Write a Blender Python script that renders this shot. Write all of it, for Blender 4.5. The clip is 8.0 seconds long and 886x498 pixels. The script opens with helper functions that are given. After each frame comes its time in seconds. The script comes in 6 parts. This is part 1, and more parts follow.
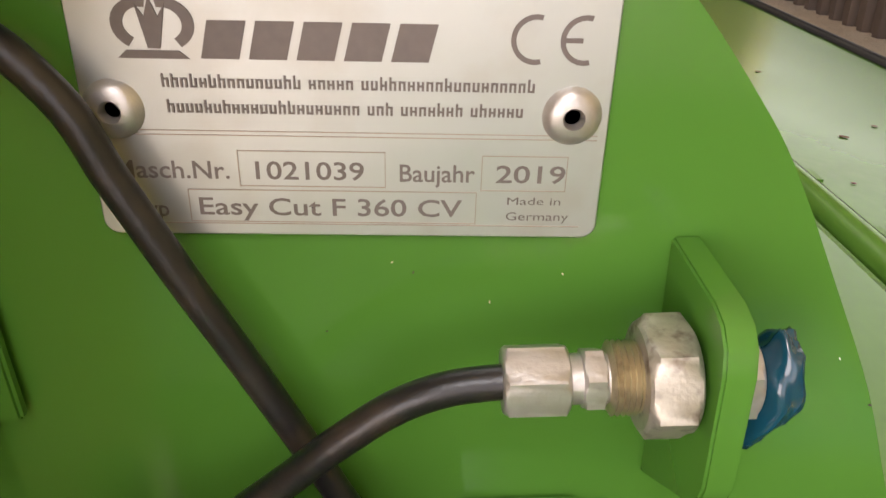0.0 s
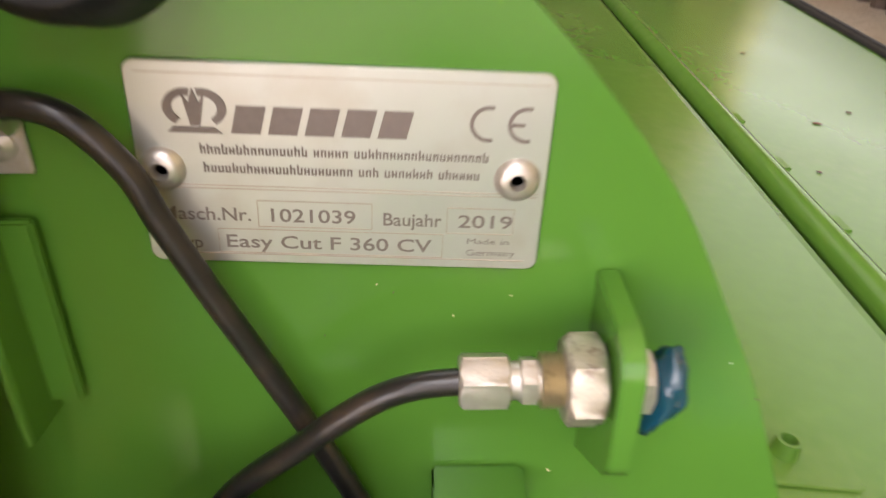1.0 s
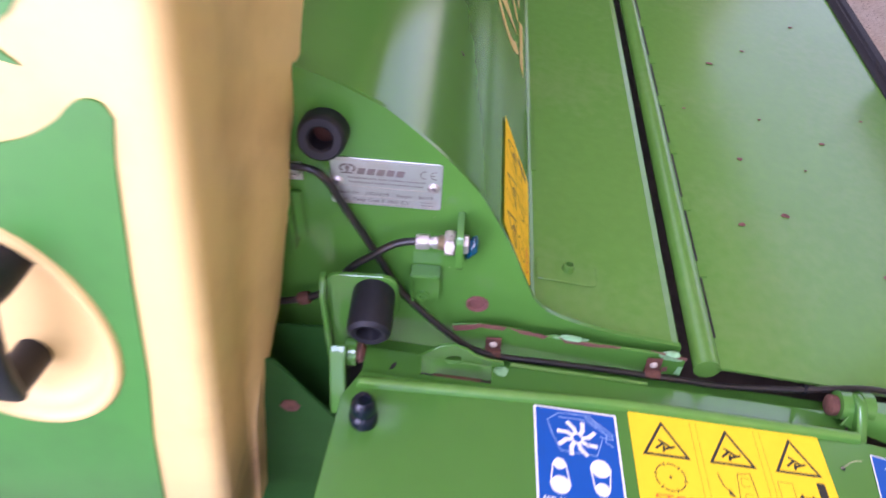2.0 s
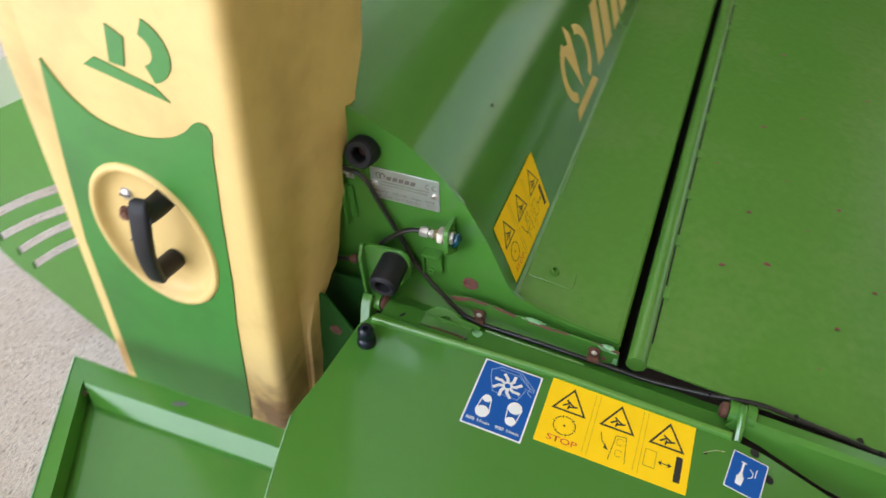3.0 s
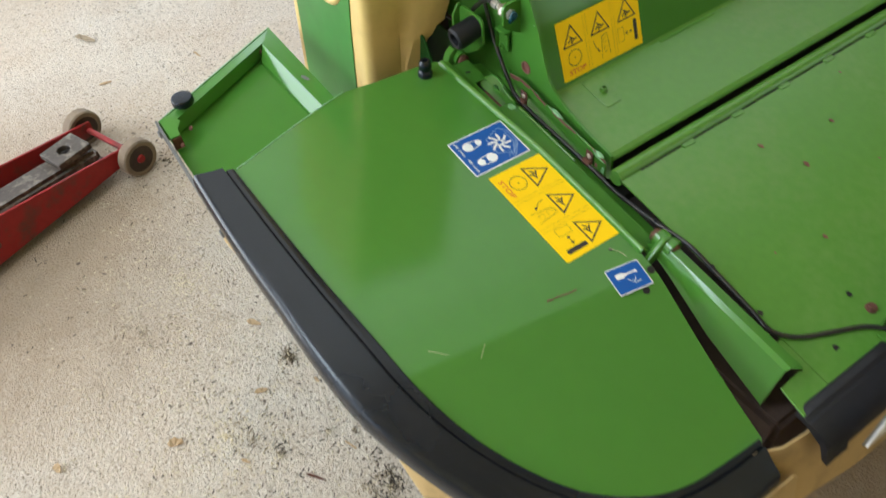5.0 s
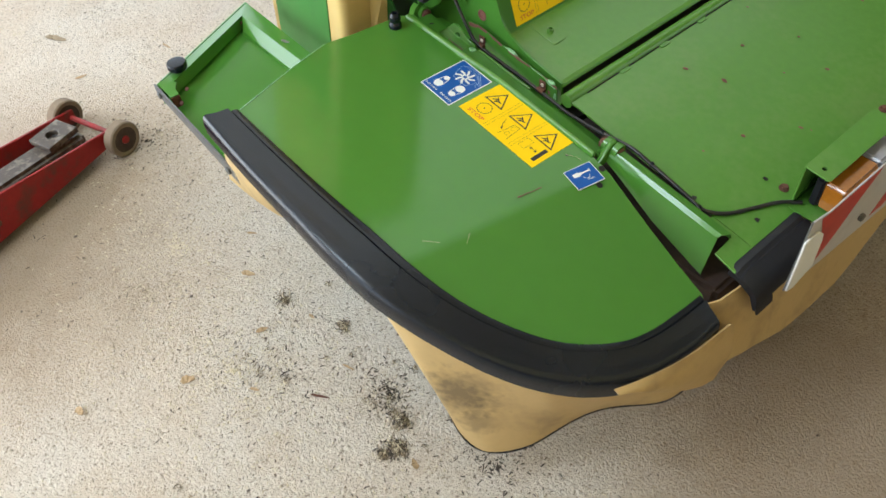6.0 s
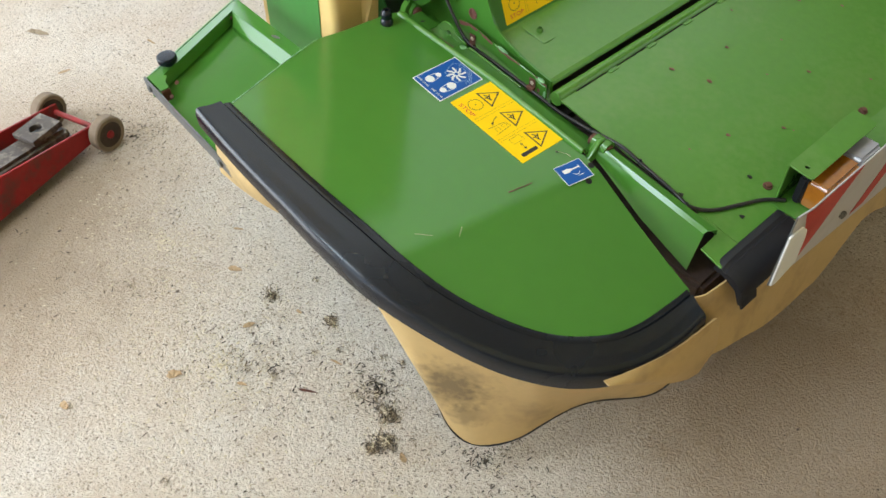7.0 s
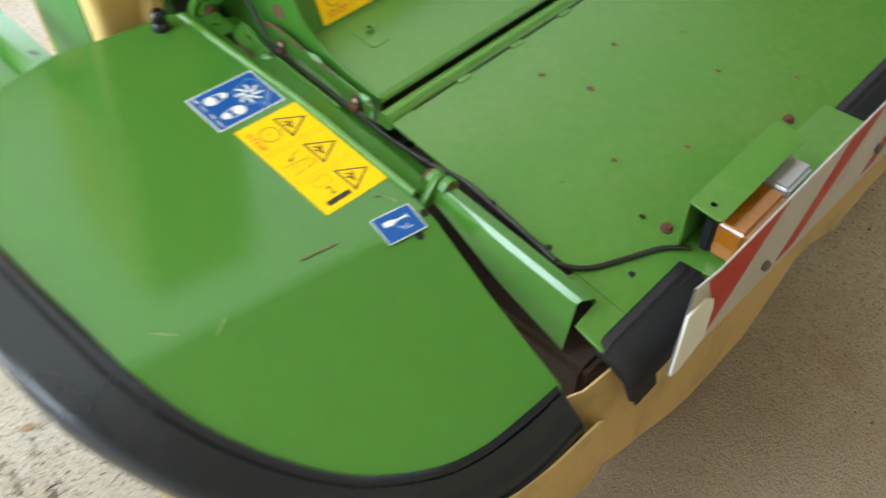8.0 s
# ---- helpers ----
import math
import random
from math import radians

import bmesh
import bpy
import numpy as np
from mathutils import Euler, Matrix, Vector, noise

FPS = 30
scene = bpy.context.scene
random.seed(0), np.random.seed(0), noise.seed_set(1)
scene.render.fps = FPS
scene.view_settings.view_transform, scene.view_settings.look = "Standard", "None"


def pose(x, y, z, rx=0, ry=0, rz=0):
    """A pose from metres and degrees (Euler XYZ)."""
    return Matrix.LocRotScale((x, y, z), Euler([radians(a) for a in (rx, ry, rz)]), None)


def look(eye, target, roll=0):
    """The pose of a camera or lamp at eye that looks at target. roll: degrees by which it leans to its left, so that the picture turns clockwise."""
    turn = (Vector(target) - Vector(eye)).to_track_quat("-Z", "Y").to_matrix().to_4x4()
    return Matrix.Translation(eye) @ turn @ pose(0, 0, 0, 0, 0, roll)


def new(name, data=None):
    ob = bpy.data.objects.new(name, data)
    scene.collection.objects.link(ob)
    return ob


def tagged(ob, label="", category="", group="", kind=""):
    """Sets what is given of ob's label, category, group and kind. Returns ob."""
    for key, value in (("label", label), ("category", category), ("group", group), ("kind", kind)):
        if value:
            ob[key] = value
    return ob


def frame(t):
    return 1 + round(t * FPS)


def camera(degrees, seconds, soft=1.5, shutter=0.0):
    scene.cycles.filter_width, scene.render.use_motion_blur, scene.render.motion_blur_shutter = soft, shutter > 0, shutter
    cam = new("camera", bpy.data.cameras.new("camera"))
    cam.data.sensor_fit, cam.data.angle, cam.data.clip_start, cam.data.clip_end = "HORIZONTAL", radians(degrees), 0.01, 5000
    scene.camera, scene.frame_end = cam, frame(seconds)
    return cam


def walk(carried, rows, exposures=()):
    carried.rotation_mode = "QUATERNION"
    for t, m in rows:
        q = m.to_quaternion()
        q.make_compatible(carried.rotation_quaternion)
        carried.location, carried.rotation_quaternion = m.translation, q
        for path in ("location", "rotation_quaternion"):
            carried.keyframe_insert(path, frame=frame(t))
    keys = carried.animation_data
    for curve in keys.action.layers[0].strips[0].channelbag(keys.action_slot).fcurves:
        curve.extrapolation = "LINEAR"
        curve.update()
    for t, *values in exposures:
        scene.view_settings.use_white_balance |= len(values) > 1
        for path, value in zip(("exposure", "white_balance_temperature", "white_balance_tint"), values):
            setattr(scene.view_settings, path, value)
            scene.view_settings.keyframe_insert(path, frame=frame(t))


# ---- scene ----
cam = camera(59.78, 8.0, shutter=0.4)
PATH = [
    (0.0, (0.0680, -0.1660, 0.9059), (0.0840, 0.7212, 0.4448), -0.94),
    (0.5, (0.0676, -0.1654, 0.9096), (0.0883, 0.7227, 0.4504), -0.51),
    (0.8, (0.0687, -0.1732, 0.9182), (0.0965, 0.7071, 0.4445), 0.25),
    (1.0, (0.0738, -0.2010, 0.9481), (0.0960, 0.6591, 0.4384), 0.46),
    (1.2, (0.0878, -0.2554, 1.0075), (0.1005, 0.5679, 0.4401), 0.85),
    (1.4, (0.1029, -0.3366, 1.1050), (0.1199, 0.4522, 0.4906), 2.25),
    (1.5, (0.1098, -0.3869, 1.1647), (0.1301, 0.3797, 0.5228), 3.18),
    (1.8, (0.1328, -0.5299, 1.3100), (0.1373, 0.1883, 0.6142), 3.99),
    (2.0, (0.1415, -0.6075, 1.3707), (0.1056, 0.0996, 0.6645), 1.21),
    (2.2, (0.1492, -0.6732, 1.4321), (0.0844, 0.0309, 0.7249), -1.13),
    (3.3, (0.5423, -0.8267, 1.6406), (0.1634, -0.2295, 0.9337), -3.59),
    (3.5, (0.5456, -0.7759, 1.6265), (0.1203, -0.2216, 0.9110), -3.28),
    (4.0, (0.6557, -0.7402, 1.6456), (0.1292, -0.3198, 0.9066), -4.40),
    (4.5, (0.9767, -0.7584, 1.6367), (0.4134, -0.4228, 0.8818), -5.13),
    (5.0, (1.1367, -0.8127, 1.6320), (0.5801, -0.4860, 0.8682), -5.91),
    (5.2, (1.2106, -0.8478, 1.6382), (0.6490, -0.5166, 0.8801), -7.51),
    (6.3, (1.3383, -1.0826, 1.6863), (0.8199, -0.6844, 0.9295), -4.45),
    (6.5, (1.3407, -1.0914, 1.6887), (0.8254, -0.6883, 0.9325), -4.04),
    (7.0, (1.3347, -1.0755, 1.6769), (0.8221, -0.6656, 0.9224), -3.32),
    (7.5, (1.2795, -0.9022, 1.5914), (0.7756, -0.4891, 0.8329), -3.02),
    (7.7, (1.2571, -0.7992, 1.5279), (0.7560, -0.3766, 0.7728), -2.88),
    (8.0, (1.2282, -0.6404, 1.4098), (0.7466, -0.1884, 0.6589), -2.86),
]
EXPOSURES = [(0.0, 0.64, 6900, 24), (0.8, 0.74, 6900, 23), (1.2, 1.35, 7000, 33), (1.5, 1.80, 6750, 49), (1.75, 1.50, 6050, 52), (2.0, 1.06, 5300, 52), (2.2, 0.87, 5700, 49), (3.3, 0.385, 5750, 9), (4.0, 0.375, 5760, 9),
             (4.6, 0.44, 5830, 9), (5.2, 0.52, 5850, 8), (7.3, 0.60, 5880, 8), (7.7, 0.68, 5900, 6), (8.0, 0.84, 5850, 5)]
walk(cam, [(t, look(eye, target, roll)) for t, eye, target, roll in PATH], EXPOSURES)

# ---------------------------------------------------------------- light
SUN_EL, SUN_FROM = radians(58), Vector((-0.99, -0.14, 0)).normalized()
world = bpy.data.worlds.new("sky")
scene.world = world
world.use_nodes = True
wn = world.node_tree
sky = wn.nodes.new("ShaderNodeTexSky")
sky.sky_type, sky.sun_disc = "NISHITA", False
sky.sun_elevation, sky.sun_rotation = SUN_EL, math.atan2(SUN_FROM.x, SUN_FROM.y)
wn.links.new(sky.outputs[0], wn.nodes["Background"].inputs[0])
wn.nodes["Background"].inputs[1].default_value = 0.12

sun = new("sun", bpy.data.lights.new("sun", "SUN"))
sun.data.energy, sun.data.angle, sun.data.color = 4.0, radians(0.5), (1.0, 0.95, 0.87)
sun.matrix_world = look(Vector((0, 0, 0)), -(SUN_FROM * math.cos(SUN_EL) + Vector((0, 0, math.sin(SUN_EL)))))


def opening_lamp(name, centre, target, w, h, power, colour):
    ob = new(name, bpy.data.lights.new(name, "AREA"))
    ob.data.shape, ob.data.size, ob.data.size_y, ob.data.energy, ob.data.color = "RECTANGLE", w, h, power, colour
    ob.matrix_world = look(Vector(centre), Vector(target))
    return ob


opening_lamp("door_daylight", (-4.55, 1.35, 1.75), (0.0, 0.6, 0.9), 4.0, 2.4, 80, (0.93, 0.97, 1.0))
# two unseen gate lamps, added to brighten the floor and south faces
opening_lamp("gate_fill", (-1.98, -3.02, 1.32), (0.2, -1.6, 1.1), 2.6, 2.5, 86, (1.0, 0.98, 0.95))
opening_lamp("gate_fill", (0.4, -4.55, 1.85), (0.3, 0.0, 1.0), 2.3, 3.4, 28, (1.0, 0.97, 0.92))
# unseen roof lamps, added and sized for the reflections in the paint
opening_lamp("roof_fill", (-2.05, 2.0, 4.19), (-2.05, 2.0, 0), 2.9, 7.6, 36, (1.0, 0.985, 0.90))
opening_lamp("roof_fill", (-0.15, 2.0, 4.19), (-0.15, 2.0, 0), 0.9, 7.6, 5.0, (1.0, 0.97, 0.84))
# this one is added to brighten floor and hinge from the south
opening_lamp("roof_fill", (-0.45, -3.1, 4.19), (-0.45, -3.1, 0), 1.5, 2.4, 95, (0.86, 0.95, 1.0))
opening_lamp("roof_fill", (-4.1, 3.7, 4.19), (-4.1, 3.7, 0), 1.1, 4.2, 16, (0.90, 0.96, 1.0))
# unseen yellowish lamp, added for the bright reflection in the front panel
opening_lamp("window_daylight", (2.55, 3.4, 1.75), (0.0, 3.4, 1.75), 3.5, 1.7, 12, (1.0, 0.88, 0.50))

# ---------------------------------------------------------------- materials


def material(name, colour, rough=0.5, metal=0.0, spread=0.12, grain=40.0, bump=0.0, bump_scale=200.0, coat=0.0, dirt=None, dirt_amount=0.0,
             dirt_scale=6.0, spec=0.5, rough_spread=0.1, stains=()):
    """Principled paint or rubber with two scales of colour change, uneven gloss, fine relief and, where given, dirt in patches and ragged stains (place, reach, colour, amount)."""
    m = bpy.data.materials.new(name)
    m.use_nodes = True
    n, l = m.node_tree.nodes, m.node_tree.links
    b = n["Principled BSDF"]
    tc = n.new("ShaderNodeTexCoord")
    big, fine = n.new("ShaderNodeTexNoise"), n.new("ShaderNodeTexNoise")
    big.inputs["Scale"].default_value, big.inputs["Detail"].default_value = dirt_scale, 5
    fine.inputs["Scale"].default_value, fine.inputs["Detail"].default_value = grain, 6
    l.new(tc.outputs["Object"], big.inputs["Vector"])
    l.new(tc.outputs["Object"], fine.inputs["Vector"])
    mix = n.new("ShaderNodeMix")
    mix.data_type = "RGBA"
    dark = [c * (1 - spread) for c in colour]
    light = [min(1, c * (1 + spread)) for c in colour]
    mix.inputs[6].default_value, mix.inputs[7].default_value = (*dark, 1), (*light, 1)
    l.new(fine.outputs["Fac"], mix.inputs[0])
    out = mix.outputs[2]
    if dirt:
        ramp = n.new("ShaderNodeMapRange")
        ramp.inputs[1].default_value, ramp.inputs[2].default_value = 0.5, 0.75
        ramp.inputs[4].default_value = dirt_amount
        add = n.new("ShaderNodeMath")
        add.operation = "MULTIPLY_ADD"
        add.inputs[1].default_value = 0.35
        l.new(fine.outputs["Fac"], add.inputs[0])
        sub = n.new("ShaderNodeMath")
        sub.operation = "MULTIPLY_ADD"
        sub.inputs[1].default_value, sub.inputs[2].default_value = 1.0, -0.17
        l.new(big.outputs["Fac"], sub.inputs[0])
        l.new(sub.outputs[0], add.inputs[2])
        l.new(add.outputs[0], ramp.inputs[0])
        mx = n.new("ShaderNodeMix")
        mx.data_type = "RGBA"
        mx.inputs[7].default_value = (*dirt, 1)
        l.new(ramp.outputs[0], mx.inputs[0])
        l.new(out, mx.inputs[6])
        out = mx.outputs[2]
    for at, reach, stain, amount in stains:
        d = n.new("ShaderNodeVectorMath")
        d.operation = "DISTANCE"
        d.inputs[1].default_value = at
        l.new(tc.outputs["Object"], d.inputs[0])
        ragged = n.new("ShaderNodeMath")
        ragged.operation = "MULTIPLY_ADD"
        ragged.inputs[1].default_value = reach * 1.6
        l.new(fine.outputs["Fac"], ragged.inputs[0])
        l.new(d.outputs["Value"], ragged.inputs[2])
        rim = n.new("ShaderNodeMapRange")
        rim.inputs[1].default_value, rim.inputs[2].default_value, rim.inputs[3].default_value, rim.inputs[4].default_value = reach * 1.15, reach * 1.9, amount, 0.0
        l.new(ragged.outputs[0], rim.inputs[0])
        sm = n.new("ShaderNodeMix")
        sm.data_type = "RGBA"
        sm.inputs[7].default_value = (*stain, 1)
        l.new(rim.outputs[0], sm.inputs[0])
        l.new(out, sm.inputs[6])
        out = sm.outputs[2]
    l.new(out, b.inputs["Base Color"])
    rr = n.new("ShaderNodeMapRange")
    rr.inputs[3].default_value, rr.inputs[4].default_value = max(0.02, rough - rough_spread), min(1, rough + rough_spread)
    l.new(big.outputs["Fac"], rr.inputs[0])
    l.new(rr.outputs[0], b.inputs["Roughness"])
    b.inputs["Metallic"].default_value = metal
    b.inputs["Specular IOR Level"].default_value = spec
    b.inputs["Coat Weight"].default_value = coat
    b.inputs["Coat Roughness"].default_value = 0.12
    if bump:
        bt = n.new("ShaderNodeTexNoise")
        bt.inputs["Scale"].default_value, bt.inputs["Detail"].default_value = bump_scale, 4
        l.new(tc.outputs["Object"], bt.inputs["Vector"])
        bp = n.new("ShaderNodeBump")
        bp.inputs["Strength"].default_value, bp.inputs["Distance"].default_value = bump, 0.002
        l.new(bt.outputs["Fac"], bp.inputs["Height"])
        l.new(bp.outputs[0], b.inputs["Normal"])
    return m


GREEN = (0.064, 0.195, 0.026)
M_GREEN = material("green_paint", GREEN, 0.14, spread=0.06, grain=25, bump=0.03, bump_scale=9, dirt=(0.065, 0.19, 0.025), dirt_amount=0.25, dirt_scale=3, spec=0.5, rough_spread=0.04)
M_GREEN_DULL = material("green_paint_weathered", (0.085, 0.222, 0.03), 0.22, spread=0.1, grain=60, bump=0.03, bump_scale=5,
                        dirt=(0.14, 0.22, 0.065), dirt_amount=0.4, dirt_scale=4, spec=0.5)
# darkened copy of the green paint, with the shade behind the hinge in it
M_SHADEGREEN = material("green_paint_shaded", (0.016, 0.07, 0.010), 0.6, spread=0.2, grain=40, spec=0.15)
M_CREAM = material("cream_plastic", (0.66, 0.475, 0.175), 0.46, spread=0.05, grain=30, bump=0.12, bump_scale=350, dirt=(0.30, 0.18, 0.065), dirt_amount=0.45, dirt_scale=5,
                   stains=(((-0.150, -0.2235, 0.445), 0.062, (0.13, 0.065, 0.025), 0.85), ((-0.105, -0.170, 0.50), 0.085, (0.26, 0.155, 0.05), 0.7), ((-0.455, -0.2235, 0.49), 0.06, (0.34, 0.19, 0.06), 0.6)))
M_PANELGREEN = material("panel_green_film", (0.05, 0.2, 0.032), 0.42, spread=0.06, grain=30, dirt=(0.03, 0.07, 0.02), dirt_amount=0.4, dirt_scale=4)
M_CLOTH = material("tan_apron_cloth", (0.52, 0.365, 0.155), 0.62, spread=0.08, grain=50, bump=0.1, bump_scale=500, dirt=(0.16, 0.115, 0.065), dirt_amount=0.5, dirt_scale=7,
                   stains=(((0.70, -0.56, 0.345), 0.085, (0.16, 0.115, 0.06), 0.85), ((0.735, -0.555, 0.245), 0.045, (0.14, 0.10, 0.055), 0.5)))
M_RUBBER = material("black_rubber", (0.0035, 0.0065, 0.0125), 0.25, spread=0.25, grain=70, bump=0.1, bump_scale=260, dirt=(0.012, 0.015, 0.021), dirt_amount=0.35, spec=0.45)
M_RUBBER_MATT = material("black_rubber_matt", (0.009, 0.009, 0.0115), 0.55, spread=0.3, grain=90, bump=0.2, bump_scale=400, spec=0.35)
M_HOSE = material("black_hose", (0.012, 0.011, 0.011), 0.33, spread=0.3, grain=120, bump=0.1, bump_scale=500, dirt=(0.08, 0.05, 0.03), dirt_amount=0.25, dirt_scale=60)
# near-black that stands for the shade in gaps, slits and holes
M_SHADE = material("painted_shade", (0.012, 0.011, 0.008), 0.9, spread=0.3, grain=30)
M_RUST = material("rust", (0.125, 0.05, 0.03), 0.85, spread=0.45, grain=220, bump=0.6, bump_scale=500, dirt=(0.05, 0.02, 0.015), dirt_amount=0.8, dirt_scale=80)
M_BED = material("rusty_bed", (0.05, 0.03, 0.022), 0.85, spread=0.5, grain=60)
M_RUSTPINK = material("primer_rust", (0.155, 0.058, 0.044), 0.8, spread=0.4, grain=200, bump=0.4, bump_scale=500, dirt=(0.12, 0.05, 0.03), dirt_amount=0.8, dirt_scale=90)
M_ZINC = material("zinc_steel", (0.56, 0.53, 0.50), 0.38, metal=0.8, spread=0.06, grain=250, bump=0.08, bump_scale=900, dirt=(0.3, 0.24, 0.18), dirt_amount=0.35, dirt_scale=170)
M_ALU = material("name_plate_aluminium", (0.55, 0.57, 0.55), 0.38, metal=0.85, spread=0.05, grain=60, dirt=(0.36, 0.28, 0.19), dirt_amount=0.35, dirt_scale=35)
M_PRINT = material("plate_print", (0.17, 0.14, 0.13), 0.55, metal=0.3, spread=0.12, grain=400)
M_RULE = material("plate_rule", (0.40, 0.33, 0.27), 0.5, metal=0.5, spread=0.12, grain=400)
M_STRIP = material("grey_steel_strip", (0.13, 0.13, 0.125), 0.5, metal=0.3, spread=0.25, grain=90, dirt=(0.12, 0.1, 0.08), dirt_amount=0.5, dirt_scale=30)
M_YELLOW = material("yellow_sticker", (0.92, 0.6, 0.001), 0.5, spec=0.06, spread=0.03, grain=60)
M_BLUE = material("blue_sticker", (0.012, 0.086, 0.34), 0.35, spec=0.2, spread=0.06, grain=60)
M_WHITE = material("white_print", (0.78, 0.78, 0.76), 0.45, spread=0.04, grain=80)
M_BLACK = material("black_print", (0.02, 0.018, 0.015), 0.5, spread=0.1, grain=80)
M_REDPRINT = material("red_print", (0.62, 0.09, 0.02), 0.5, spread=0.1, grain=80)
M_CREAMPRINT = material("cream_print_film", (0.72, 0.53, 0.17), 0.45, spread=0.05, grain=60)
M_REFRED = material("reflective_red", (0.46, 0.03, 0.018), 0.42, spec=0.2, spread=0.1, grain=300, dirt=(0.2, 0.06, 0.05), dirt_amount=0.4, dirt_scale=14)
M_REFWHITE = material("reflective_white", (0.5, 0.48, 0.48), 0.42, spread=0.08, grain=300, dirt=(0.3, 0.27, 0.25), dirt_amount=0.5, dirt_scale=14)
M_ORANGE = material("orange_lens", (0.34, 0.12, 0.009), 0.16, spread=0.2, grain=120, coat=0.6)
M_GREYLENS = material("clear_grey_lens", (0.36, 0.35, 0.36), 0.2, spread=0.08, grain=80, coat=0.4)
M_BLUECAP = material("blue_plastic_cap", (0.002, 0.045, 0.075), 0.10, spread=0.25, grain=120, bump=0.06, bump_scale=120, coat=0.5)
M_JACKRED = material("jack_red_paint", (0.27, 0.018, 0.017), 0.5, spec=0.25, spread=0.2, grain=50, bump=0.15, bump_scale=120, dirt=(0.075, 0.045, 0.035), dirt_amount=0.95, dirt_scale=14)
M_JACKARM = material("jack_arm_dirty_steel", (0.062, 0.047, 0.036), 0.6, spread=0.35, grain=80, bump=0.3, bump_scale=150, dirt=(0.34, 0.29, 0.23), dirt_amount=0.55, dirt_scale=30)
M_WHEEL = material("worn_wheel", (0.2, 0.145, 0.095), 0.8, spread=0.3, grain=60, bump=0.2, bump_scale=200, dirt=(0.1, 0.07, 0.05), dirt_amount=0.6, dirt_scale=20)
M_WOOD = material("wood_chip", (0.38, 0.26, 0.14), 0.85, spread=0.45, grain=150, bump=0.4, bump_scale=300)
M_CRUMB = material("dark_debris", (0.07, 0.053, 0.04), 0.9, spread=0.6, grain=90)
# pale green for paint chips and beads, and for painted edge highlights
M_PALEGREEN = material("pale_green_chips_and_highlights", (0.22, 0.44, 0.21), 0.35, spread=0.35, grain=180, bump=0.3, bump_scale=300, dirt=(0.09, 0.2, 0.06), dirt_amount=0.8, dirt_scale=60)
M_STRAWMETAL = material("pale_rivet", (0.62, 0.55, 0.46), 0.45, metal=0.3, spread=0.2, grain=200)
M_STALK = material("dry_stalk", (0.25, 0.19, 0.12), 0.8, spread=0.4, grain=200)
M_STRAW = material("straw", (0.62, 0.53, 0.36), 0.8, spread=0.3, grain=90)


